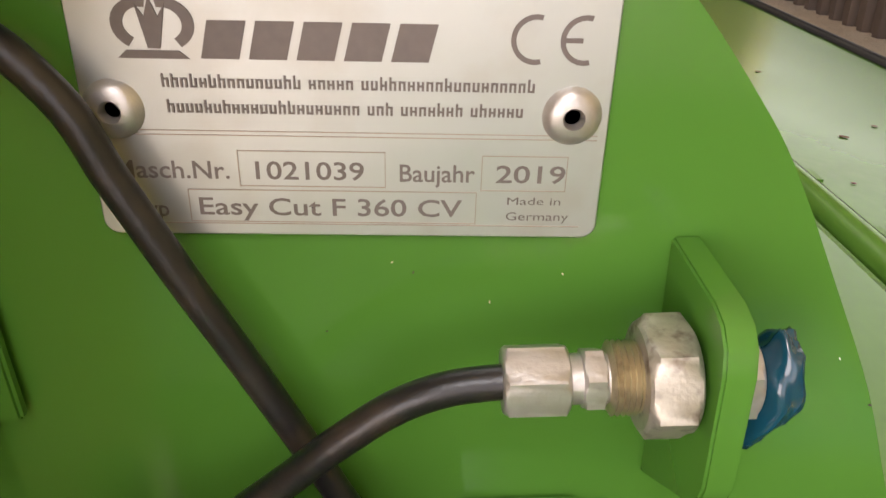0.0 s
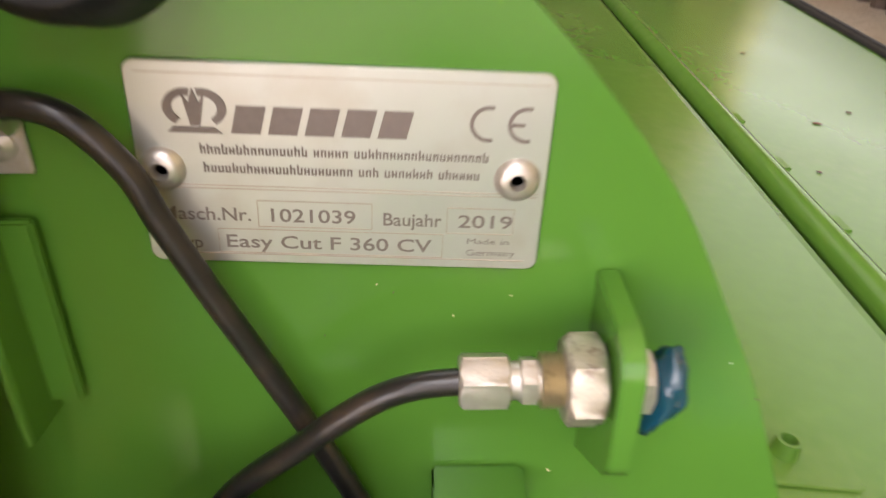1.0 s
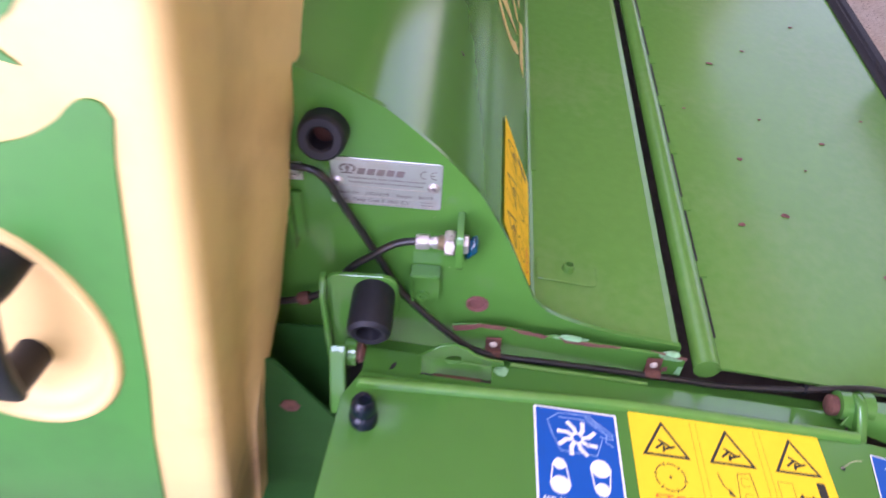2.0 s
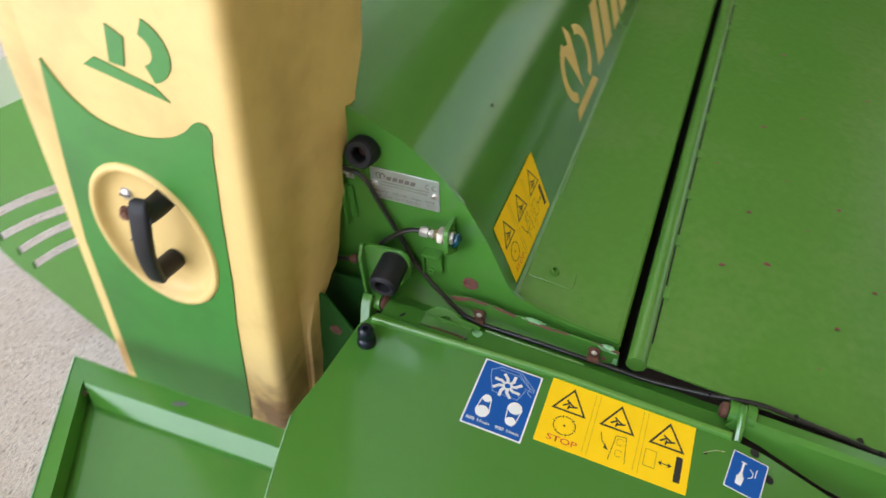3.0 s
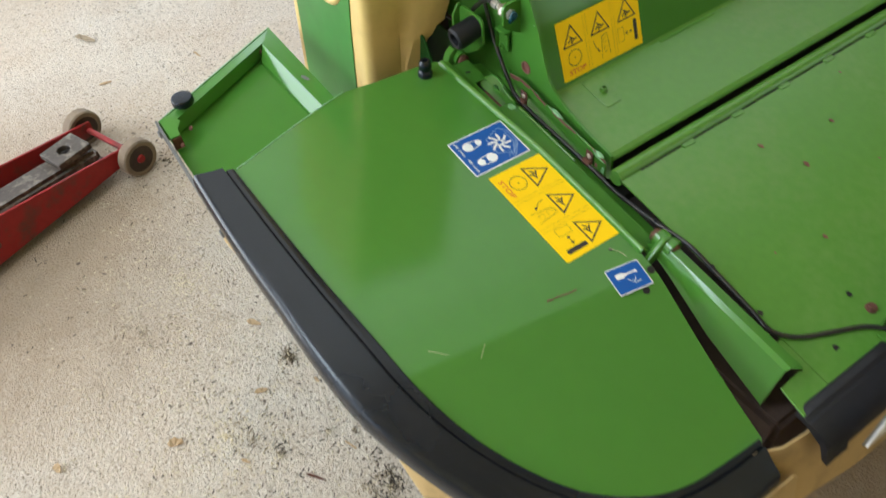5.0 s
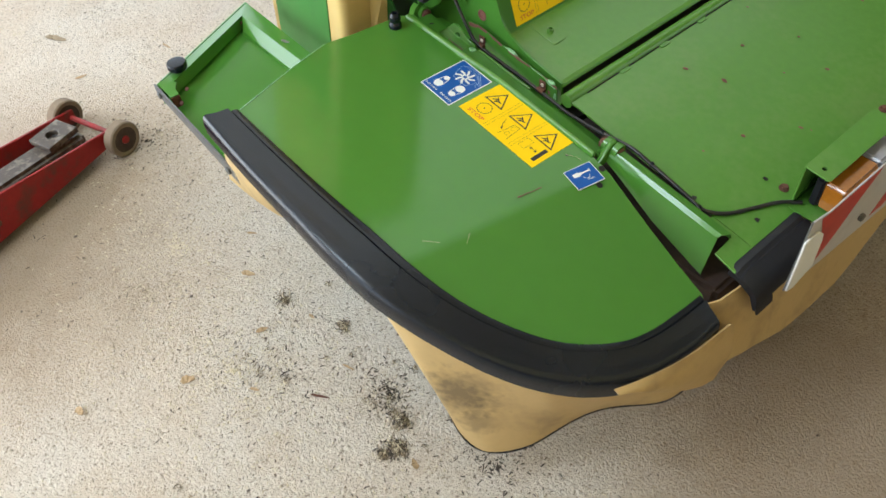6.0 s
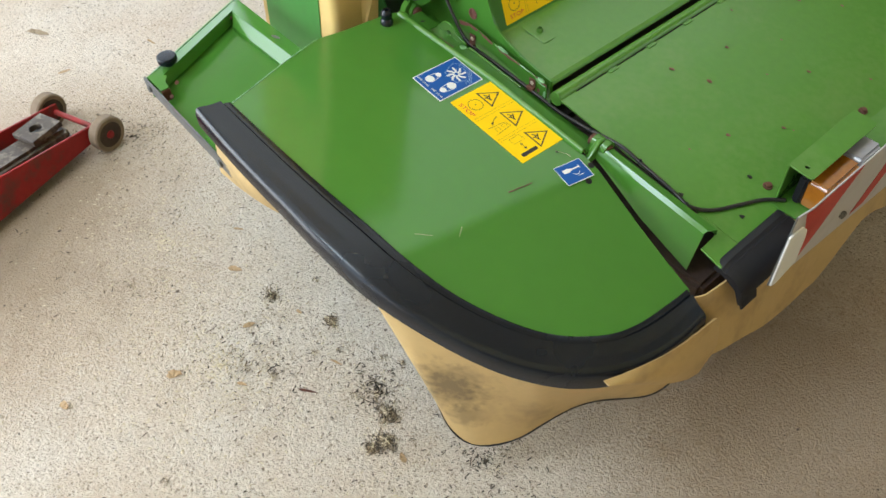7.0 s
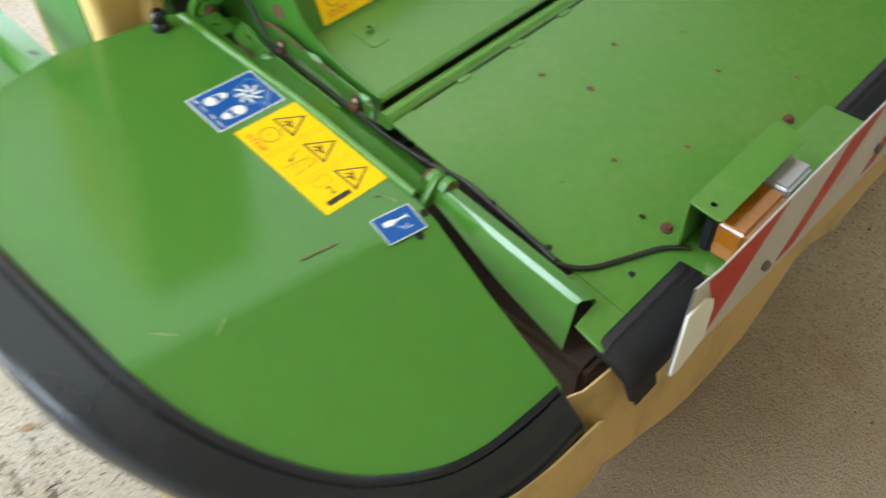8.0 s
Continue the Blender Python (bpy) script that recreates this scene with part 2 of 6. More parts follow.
def concrete():
    m = bpy.data.materials.new("concrete_floor")
    m.use_nodes = True
    n, l = m.node_tree.nodes, m.node_tree.links
    b = n["Principled BSDF"]
    tc = n.new("ShaderNodeTexCoord")

    def noise_node(scale, detail, rough=0.6):
        t = n.new("ShaderNodeTexNoise")
        t.inputs["Scale"].default_value, t.inputs["Detail"].default_value, t.inputs["Roughness"].default_value = scale, detail, rough
        l.new(tc.outputs["Object"], t.inputs["Vector"])
        return t

    def mixed(fac, a, c, lo, hi, amount=1.0):
        r = n.new("ShaderNodeMapRange")
        r.inputs[1].default_value, r.inputs[2].default_value, r.inputs[4].default_value = lo, hi, amount
        l.new(fac, r.inputs[0])
        x = n.new("ShaderNodeMix")
        x.data_type = "RGBA"
        l.new(r.outputs[0], x.inputs[0])
        for k, v in ((6, a), (7, c)):
            if isinstance(v, tuple):
                x.inputs[k].default_value = (*v, 1)
            else:
                l.new(v, x.inputs[k])
        return x.outputs[2]

    big, mid, fine, grit = noise_node(1.3, 5), noise_node(6, 8, 0.7), noise_node(34, 6, 0.7), noise_node(120, 5, 0.60)
    grit.inputs["Distortion"].default_value = 0.4
    c = mixed(big.outputs["Fac"], (0.61, 0.505, 0.392), (0.65, 0.575, 0.48), 0.40, 0.60)
    c = mixed(mid.outputs["Fac"], c, (0.50, 0.385, 0.265), 0.50, 0.72, 0.6)
    c = mixed(fine.outputs["Fac"], c, (0.70, 0.63, 0.54), 0.50, 0.68, 0.55)
    warp = n.new("ShaderNodeVectorMath")
    warp.operation = "MULTIPLY_ADD"
    warp.inputs[1].default_value = (0.008, 0.008, 0.008)
    l.new(grit.outputs["Color"], warp.inputs[0])
    l.new(tc.outputs["Object"], warp.inputs[2])

    def cells(size):
        v = n.new("ShaderNodeTexVoronoi")
        v.inputs["Scale"].default_value = size
        l.new(warp.outputs[0], v.inputs["Vector"])
        return v

    grain = cells(260)
    c = mixed(fine.outputs["Fac"], (0.40, 0.33, 0.25), c, 0.30, 0.44, 1.0)
    c = mixed(grit.outputs["Fac"], (0.22, 0.17, 0.12), c, 0.345, 0.42, 1.0)
    c = mixed(grit.outputs["Fac"], c, (0.84, 0.775, 0.67), 0.55, 0.64, 0.55)
    # two broad ragged patches where the concrete turns browner
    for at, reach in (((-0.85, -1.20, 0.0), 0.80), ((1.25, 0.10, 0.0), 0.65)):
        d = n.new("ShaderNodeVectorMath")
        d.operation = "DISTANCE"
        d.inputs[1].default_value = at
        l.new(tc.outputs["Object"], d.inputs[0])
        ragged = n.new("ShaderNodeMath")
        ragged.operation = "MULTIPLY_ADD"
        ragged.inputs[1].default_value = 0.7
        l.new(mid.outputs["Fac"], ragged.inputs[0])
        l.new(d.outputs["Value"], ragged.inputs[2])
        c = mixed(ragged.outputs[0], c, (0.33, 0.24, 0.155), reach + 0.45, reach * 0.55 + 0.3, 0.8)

    def specks(size, lo, hi, colour, under):
        """Dirt specks and pits of uneven size, in some of the cells only."""
        v = cells(size)
        s = n.new("ShaderNodeMath")
        s.operation = "MULTIPLY_ADD"
        s.inputs[1].default_value = 0.6
        l.new(v.outputs["Color"], s.inputs[0])
        l.new(v.outputs["Distance"], s.inputs[2])
        return mixed(s.outputs[0], colour, under, lo, hi)

    c = specks(90, 0.19, 0.25, (0.10, 0.075, 0.055), c)
    c = specks(26, 0.15, 0.20, (0.13, 0.095, 0.07), c)
    l.new(c, b.inputs["Base Color"])
    b.inputs["Roughness"].default_value = 0.85
    add = n.new("ShaderNodeMath")
    add.operation = "MULTIPLY_ADD"
    add.inputs[1].default_value = -0.35
    l.new(grain.outputs["Distance"], add.inputs[0])
    l.new(grit.outputs["Fac"], add.inputs[2])
    bp = n.new("ShaderNodeBump")
    bp.inputs["Strength"].default_value, bp.inputs["Distance"].default_value = 1.0, 0.010
    l.new(add.outputs[0], bp.inputs["Height"])
    l.new(bp.outputs[0], b.inputs["Normal"])
    return m


M_FLOOR = concrete()
M_WALL = material("rendered_wall", (0.60, 0.55, 0.45), 0.85, spread=0.12, grain=20, bump=0.3, bump_scale=60, dirt=(0.25, 0.21, 0.17), dirt_amount=0.5, dirt_scale=1.2)
M_CLADDING = material("dark_cladding", (0.105, 0.075, 0.058), 0.6, spread=0.15, grain=15)
M_PANE = material("milky_sheet", (0.8, 0.8, 0.78), 0.5, spread=0.03)
# dark tone picked so that the hood mirrors little light from the north
M_DARKWALL = material("dark_unseen_wall", (0.11, 0.09, 0.065), 0.8, spread=0.25, grain=8)
# ochre chosen for the yellow streak that the hood reflects
M_OCHREWALL = material("ochre_bounce_wall", (0.48, 0.40, 0.19), 0.85, spread=0.12, grain=20, bump=0.3, bump_scale=60, dirt=(0.25, 0.20, 0.12), dirt_amount=0.5, dirt_scale=1.2)
# tan picked for what the guard reflects; the ceiling is out of view
M_ROOF = material("ceiling_tan", (0.60, 0.52, 0.38), 0.8, spread=0.2, grain=12)

# ---------------------------------------------------------------- mesh helpers


def finish(name, bm, mat, parent=None, label="", smooth=35):
    bmesh.ops.recalc_face_normals(bm, faces=bm.faces[:])
    me = bpy.data.meshes.new(name)
    bm.to_mesh(me)
    bm.free()
    for m in (mat if isinstance(mat, (list, tuple)) else [mat]):
        me.materials.append(m)
    if smooth:
        for p in me.polygons:
            p.use_smooth = True
        me.set_sharp_from_angle(angle=radians(smooth))
    ob = new(name, me)
    ob.parent = parent
    if label:
        ob["label"] = label
    return ob


def part(name, bm, mat, parent, label="", smooth=35):
    return finish(name, bm, mat, parent, label, smooth)


def thing(name, label, category, at=(0, 0, 0), group="", kind=""):
    ob = new(name)
    ob.location = at
    ob.empty_display_size = 0.05
    return tagged(ob, label, category, group, kind)


def merge(*bms):
    out = bmesh.new()
    for b in bms:
        me = bpy.data.meshes.new("tmp")
        b.to_mesh(me)
        b.free()
        out.from_mesh(me)
        bpy.data.meshes.remove(me)
    return out


def bevelled(bm, width, seg=2, angle=25):
    if width > 0:
        es = [e for e in bm.edges if len(e.link_faces) == 2 and e.calc_face_angle(0) > radians(angle)]
        bmesh.ops.bevel(bm, geom=es, offset=width, segments=seg, affect="EDGES", clamp_overlap=True)
    return bm


def box(lo, hi, bevel=0.001, m=None, seg=2):
    bm = bmesh.new()
    bmesh.ops.create_cube(bm, size=1)
    lo, hi = Vector(lo), Vector(hi)
    for v in bm.verts:
        v.co = Vector(((lo[i] + hi[i]) / 2 + v.co[i] * (hi[i] - lo[i]) for i in range(3)))
    bevelled(bm, bevel, seg)
    if m:
        bm.transform(m)
    return bm


def prism(poly, depth, origin=(0, 0, 0), u=(1, 0, 0), v=(0, 1, 0), holes=(), bevel=0.0, seg=1, both=False):
    """A flat polygon in the plane of u and v, with holes, thickened along u x v."""
    o, u, v = Vector(origin), Vector(u), Vector(v)
    n = u.cross(v).normalized()
    bm = bmesh.new()
    if holes:
        edges = []
        for loop in (poly, *holes):
            vs = [bm.verts.new(o + u * a + v * b) for a, b in loop]
            edges += [bm.edges.new((vs[i], vs[(i + 1) % len(vs)])) for i in range(len(vs))]
        bmesh.ops.triangle_fill(bm, use_beauty=True, use_dissolve=False, edges=edges)
    else:
        bm.faces.new([bm.verts.new(o + u * a + v * b) for a, b in poly])
    r = bmesh.ops.extrude_face_region(bm, geom=bm.faces[:])
    bmesh.ops.translate(bm, vec=n * depth, verts=[g for g in r["geom"] if isinstance(g, bmesh.types.BMVert)])
    bmesh.ops.recalc_face_normals(bm, faces=bm.faces[:])
    return bevelled(bm, bevel, seg, 40)


def ring(cx, cy, rx, ry=None, n=24, tilt=0.0):
    ry = ry or rx
    c, s = math.cos(tilt), math.sin(tilt)
    pts = [(rx * math.cos(2 * math.pi * i / n), ry * math.sin(2 * math.pi * i / n)) for i in range(n)]
    return [(cx + c * a - s * b, cy + s * a + c * b) for a, b in pts]


def rounded(w, h, r, x=0.0, y=0.0, n=5):
    out = []
    for cx, cy, a0 in ((x + w - r, y + h - r, 0), (x + r, y + h - r, 90), (x + r, y + r, 180), (x + w - r, y + r, 270)):
        out += [(cx + r * math.cos(radians(a0 + 90 * i / n)), cy + r * math.sin(radians(a0 + 90 * i / n))) for i in range(n + 1)]
    return out


def basis(axis):
    a = Vector(axis).normalized()
    s = Vector((0, 0, 1)) if abs(a.z) < 0.9 else Vector((1, 0, 0))
    u = s.cross(a).normalized()
    return u, a.cross(u), a


def lathe(profile, origin, axis, seg=28, start=0.0):
    """Turns (radius, height) pairs round an axis."""
    u, v, a = basis(axis)
    o = Vector(origin)
    bm = bmesh.new()
    rows = []
    for r, h in profile:
        if r < 1e-6:
            rows.append([bm.verts.new(o + a * h)])
        else:
            rows.append([bm.verts.new(o + a * h + (u * math.cos(start + 2 * math.pi * i / seg) + v * math.sin(start + 2 * math.pi * i / seg)) * r) for i in range(seg)])
    for p, q in zip(rows, rows[1:]):
        for i in range(seg):
            j = (i + 1) % seg
            f = [p[i % len(p)], p[j % len(p)], q[j % len(q)], q[i % len(q)]]
            f = list(dict.fromkeys(f))
            if len(f) > 2:
                bm.faces.new(f)
    for row in (rows[0], rows[-1]):
        if len(row) > 2:
            bm.faces.new(row)
    bmesh.ops.recalc_face_normals(bm, faces=bm.faces[:])
    return bm


def hexagon(width, h0, h1, origin, axis, chamfer=0.0012, turn=0.0):
    """A hexagonal nut: flats cut by a cone at both ends."""
    u, v, a = basis(axis)
    o, apo, seg = Vector(origin), width / 2, 48
    bm = bmesh.new()
    rows = []
    full = apo * 1.155
    step = [(h0, apo * 0.93), (h0 + chamfer * 0.35, apo * 1.0), (h0 + chamfer, full), (h1 - chamfer, full), (h1 - chamfer * 0.35, apo * 1.0), (h1, apo * 0.93)]
    for h, rc in step:
        row = []
        for k in range(seg):
            t = 2 * math.pi * k / seg
            rh = apo / math.cos((t % (math.pi / 3)) - math.pi / 6)
            r = min(rh, rc, apo * 1.148)
            row.append(bm.verts.new(o + a * h + (u * math.cos(t + turn) + v * math.sin(t + turn)) * r))
        rows.append(row)
    for p, q in zip(rows, rows[1:]):
        for k in range(seg):
            bm.faces.new((p[k], p[(k + 1) % seg], q[(k + 1) % seg], q[k]))
    bm.faces.new(rows[0])
    bm.faces.new(rows[-1])
    bmesh.ops.recalc_face_normals(bm, faces=bm.faces[:])
    return bm


def smooth_path(pts, per=8):
    pts = [Vector(p) for p in pts]
    out = []
    for i in range(len(pts) - 1):
        p0, p1, p2, p3 = pts[max(i - 1, 0)], pts[i], pts[i + 1], pts[min(i + 2, len(pts) - 1)]
        for k in range(per):
            t = k / per
            out.append(0.5 * ((2 * p1) + (p2 - p0) * t + (2 * p0 - 5 * p1 + 4 * p2 - p3) * t * t + (3 * p1 - p0 - 3 * p2 + p3) * t ** 3))
    out.append(pts[-1])
    return out


def pipe(pts, r, seg=14, per=8, flat=1.0):
    path = smooth_path(pts, per)
    bm = bmesh.new()
    rows, up = [], None
    for i, p in enumerate(path):
        d = (path[min(i + 1, len(path) - 1)] - path[max(i - 1, 0)]).normalized()
        if up is None:
            up = basis(d)[0]
        up = (up - d * up.dot(d)).normalized()
        side = d.cross(up)
        rows.append([bm.verts.new(p + (up * math.cos(2 * math.pi * k / seg) + side * flat * math.sin(2 * math.pi * k / seg)) * r) for k in range(seg)])
    for p, q in zip(rows, rows[1:]):
        for k in range(seg):
            bm.faces.new((p[k], p[(k + 1) % seg], q[(k + 1) % seg], q[k]))
    bm.faces.new(rows[0])
    bm.faces.new(rows[-1])
    bmesh.ops.recalc_face_normals(bm, faces=bm.faces[:])
    return bm


def loft(rows, closed=False, caps=True):
    """Skin through rows of points of one length."""
    bm = bmesh.new()
    vs = [[bm.verts.new(Vector(p)) for p in row] for row in rows]
    k = len(vs[0])
    for p, q in zip(vs, vs[1:]):
        for i in range(k if closed else k - 1):
            bm.faces.new((p[i], p[(i + 1) % k], q[(i + 1) % k], q[i]))
    if closed and caps:
        bm.faces.new(vs[0])
        bm.faces.new(vs[-1])
    bmesh.ops.recalc_face_normals(bm, faces=bm.faces[:])
    return bm


def solid(bm, thick):
    bmesh.ops.solidify(bm, geom=bm.faces[:], thickness=thick)
    return bm


def extruded(profile, y0, y1, thick, bevel=0.0):
    """An open sheet with a profile in x and z, drawn out along y."""
    bm = loft([[(x, y0, z) for x, z in profile], [(x, y1, z) for x, z in profile]])
    solid(bm, thick)
    return bevelled(bm, bevel, 1, 60) if bevel else bm


def flat_shapes(name, shapes, origin, u, v, parent, mats, label="", lift=0.0004):
    """Flat print on a surface: (polygon in metres along u and v, material index, layer)."""
    o, u, v = Vector(origin), Vector(u).normalized(), Vector(v)
    v = (v - u * v.dot(u)).normalized()
    n = u.cross(v)
    bm = bmesh.new()
    for poly, mi, layer in shapes:
        base = o + n * (lift * layer)
        f = bm.faces.new([bm.verts.new(base + u * a + v * b) for a, b in poly])
        r = bmesh.ops.extrude_face_region(bm, geom=[f])
        bmesh.ops.translate(bm, vec=n * lift * 0.9, verts=[g for g in r["geom"] if isinstance(g, bmesh.types.BMVert)])
        for g in r["geom"]:
            if isinstance(g, bmesh.types.BMFace):
                g.material_index = mi
                for e in g.edges:
                    for ff in e.link_faces:
                        ff.material_index = mi
        f.material_index = mi
    return finish(name, bm, mats, parent, label, 0)


def stroke(pts, w, closed=False):
    """Thin quads along a polyline, as polygons."""
    out = []
    pts = [Vector((*p, 0)) for p in pts]
    k = len(pts)
    for i in range(k if closed else k - 1):
        a, b = pts[i], pts[(i + 1) % k]
        d = (b - a).normalized()
        s = Vector((-d.y, d.x, 0)) * w / 2
        e = d * w * 0.45
        out.append([((a - e) + s)[:2], ((a - e) - s)[:2], ((b + e) - s)[:2], ((b + e) + s)[:2]])
    return out


def band(cx, cy, r0, r1, a0, a1, n=14, squash=1.0):
    o = [(cx + r1 * squash * math.cos(radians(a0 + (a1 - a0) * i / n)), cy + r1 * math.sin(radians(a0 + (a1 - a0) * i / n))) for i in range(n + 1)]
    i_ = [(cx + r0 * squash * math.cos(radians(a0 + (a1 - a0) * i / n)), cy + r0 * math.sin(radians(a0 + (a1 - a0) * i / n))) for i in range(n + 1)]
    return o + i_[::-1]


def lettering(text, origin, u, v, height, mat, parent, width=None, name="lettering", bold=0.0):
    """Text with the built-in font, its baseline start at origin, along u."""
    cu = bpy.data.curves.new(name, "FONT")
    cu.body, cu.size, cu.extrude, cu.offset = text, 1.0, 0.0, bold
    cu.resolution_u = 3
    ob = new(name, cu)
    bpy.context.view_layer.update()
    me = bpy.data.meshes.new_from_object(ob.evaluated_get(bpy.context.evaluated_depsgraph_get()))
    scene.collection.objects.unlink(ob)
    bpy.data.objects.remove(ob)
    xs, ys = [p.co.x for p in me.vertices], [p.co.y for p in me.vertices]
    cap = 0.729
    sy = height / cap
    sx = (width / (max(xs) - min(xs))) if width else sy
    u, v = Vector(u).normalized(), Vector(v).normalized()
    o = Vector(origin)
    for p in me.vertices:
        p.co = o + u * ((p.co.x - min(xs)) * sx) + v * (p.co.y * sy)
    me.materials.clear()
    me.materials.append(mat)
    ob = new(name, me)
    ob.parent = parent
    return ob


# ---------------------------------------------------------------- the building

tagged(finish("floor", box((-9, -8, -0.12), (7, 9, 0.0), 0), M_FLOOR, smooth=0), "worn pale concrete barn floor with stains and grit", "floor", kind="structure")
tagged(finish("ground", box((-400, -400, -0.3), (400, 400, -0.125), 0), M_FLOOR, smooth=0), "concrete yard outside the barn", "ground", kind="structure")

U_DOOR, P_JAMB = Vector((-0.54, 0.84, 0)).normalized(), Vector((-3.64, -0.49, 0))


def wall(name, a, b, z0, z1, mat, label, t=0.2):
    a, b = Vector((*a, 0)), Vector((*b, 0))
    d = (b - a).normalized()
    n = Vector((d.y, -d.x, 0))
    bm = loft([[a + n * 0 + Vector((0, 0, z)) for z in (z0, z1)] + [a + n * t + Vector((0, 0, z)) for z in (z1, z0)],
               [b + n * 0 + Vector((0, 0, z)) for z in (z0, z1)] + [b + n * t + Vector((0, 0, z)) for z in (z1, z0)]], closed=True)
    return tagged(finish(name, bm, mat, smooth=0), label, "wall", kind="structure")


def along(d):
    p = P_JAMB + U_DOOR * d
    return p.x, p.y


# walls out of view; both gate openings are added for the fill lamps
wall("wall_west_1", along(0), along(-1.7), 0, 4.2, M_WALL, "unseen plain wall between door and added gate opening")
wall("wall_west_4", along(-1.7), along(-4.4), 2.65, 4.2, M_WALL, "unseen plain lintel over the added gate opening")
wall("wall_west_5", along(-4.4), along(-5.0), 0, 4.2, M_WALL, "unseen plain wall beside the added gate opening")
wall("wall_west_2", along(9.0), along(4.6), 0, 4.2, M_WALL, "plain rendered barn wall beside the door")
wall("wall_west_3", along(4.6), along(0), 2.74, 4.2, M_WALL, "plain rendered lintel over the barn door")
# unseen wall, added dark to hold down the hood's reflections
wall("wall_north_1", (2.5, 6.4), (-8.6, 6.4), 0, 4.2, M_DARKWALL, "unseen wall kept dark for the hood's reflections")
wall("wall_south_1", (-0.95, -4.6), (-0.8, -4.6), 0, 4.2, M_WALL, "plain rendered barn wall")
wall("wall_south_2", (1.6, -4.6), (2.5, -4.6), 0, 4.2, M_WALL, "plain rendered barn wall")
wall("wall_south_3", (-0.8, -4.6), (1.6, -4.6), 3.6, 4.2, M_WALL, "unseen plain wall above the added south opening")
tagged(finish("ceiling", merge(prism([(-3.5, -0.78), (-3.5, 1.6), (-4.98, 1.6)], 0.15, (0, 0, 4.2)), prism([(-4.7, 1.6), (-4.7, 6.6), (-8.35, 6.6), (-4.98, 1.6)], 0.15, (0, 0, 4.2)), box((-4.7, 5.8, 4.2), (-3.5, 6.6, 4.35), 0), prism([(-2.35, -2.56), (-1.2, -4.36), (-1.2, -1.8), (-2.84, -1.8)], 0.15, (0, 0, 4.2)),
                                        prism([(-2.84, -1.8), (-2.6, -1.8), (-3.5, -0.4), (-3.5, -0.78)], 0.15, (0, 0, 4.2)), box((-1.2, -4.8, 4.2), (0.3, -4.3, 4.35), 0), box((-1.2, -1.9, 4.2), (0.3, -1.8, 4.35), 0),
                                        box((0.3, -4.8, 4.2), (2.7, 6.6, 4.35), 0), box((-3.5, 5.8, 4.2), (0.3, 6.6, 4.35), 0)), M_ROOF, smooth=0),
                 "unseen tan ceiling with openings for the added roof lamps", "ceiling", kind="structure")
# opaque sheets over the roof openings, added to block the sun
for k, (x0, x1, y0, y1) in enumerate(((-3.5, -0.6, -1.8, 5.8), (-0.598, 0.3, -1.8, 5.8), (-1.2, 0.3, -4.3, -1.9), (-4.7, -3.5, 1.6, 5.8))):
    tagged(finish("window_%d" % (k + 1), box((x0, y0, 4.30), (x1, y1, 4.31), 0), M_PANE, smooth=0), "unseen opaque white sheet keeping the sun out above a roof lamp", "roof light", kind="structure")
clad = []
for i in range(70):
    y = -4.6 + i * 0.16
    clad += [(2.45, y), (2.45, y + 0.08), (2.41, y + 0.10), (2.41, y + 0.14)]
bm = loft([[(x, y, 0.0) for x, y in clad], [(x, y, 0.85) for x, y in clad]])
# unseen wall above the cladding, a reflector with an opening for the lamp
for k, (y0, y1, z0, z1) in enumerate(((-4.6, 1.6, 0, 4.2), (5.2, 6.4, 0, 4.2), (1.6, 5.2, 0, 0.86), (1.6, 5.2, 2.65, 4.2))):
    wall("wall_east_%d" % (k + 2), (2.5, y0), (2.5, y1), z0, z1, M_OCHREWALL, "unseen ochre wall added for the yellow reflection in the hood")
tagged(finish("wall_east_1", solid(bm, 0.01), M_CLADDING, smooth=0), "dark brown ribbed metal cladding low on the barn wall", "wall", kind="structure")

# ---------------------------------------------------------------- the mower

mower = thing("disc_mower", "green and cream front disc mower standing on the concrete floor", "mower", (0.4, 0.5, 0))
mower.location = (0, 0, 0)


def z_panel(x):
    return 0.589 - 0.165 * (x - 0.545)


def z_deck(x, y):
    z = (0.6605 - 0.1291 * x - 0.0625 * y) / 0.9897
    xc = 0.638 + 0.133 * (y + 0.123)
    return z - 0.22 * max(0.0, x - xc)


# rear hood with its rounded front
HOOD = [(-0.62, 0.80), (-0.55, 0.95), (-0.4, 1.02), (-0.22, 1.03), (-0.1, 1.012), (-0.03, 0.985), (0.011, 0.973), (0.040, 0.957), (0.069, 0.933), (0.099, 0.900),
        (0.131, 0.857), (0.160, 0.806), (0.1775, 0.762), (0.199, 0.705), (0.2135, 0.663), (0.2205, 0.645)]
hood = part("hood", extruded(HOOD, 0.004, 3.1, 0.004), M_GREEN, mower, "glossy green curved sheet metal hood")
PANEL_A = [(0.2195, 0.645), (0.226, 0.640), (0.398, 0.615), (0.407, 0.6115), (0.410, 0.606)]
part("rear_panel", extruded(PANEL_A, 0.004, 3.1, 0.004), M_GREEN_DULL, mower, "dusty green sloping sheet below the hood", 8)
# black boxes set into the gap as its painted shade
part("gap_shade", box((0.385, 0.008, 0.50), (0.436, 3.08, 0.520), 0.001), M_SHADE, mower)
part("gap_shade", box((0.390, 0.008, 0.520), (0.394, 3.08, 0.602), 0.001), M_SHADE, mower)
part("seam_flange", box((0.224, 0.30, 0.638), (0.232, 0.46, 0.6415), 0.001), M_GREEN_DULL, mower)

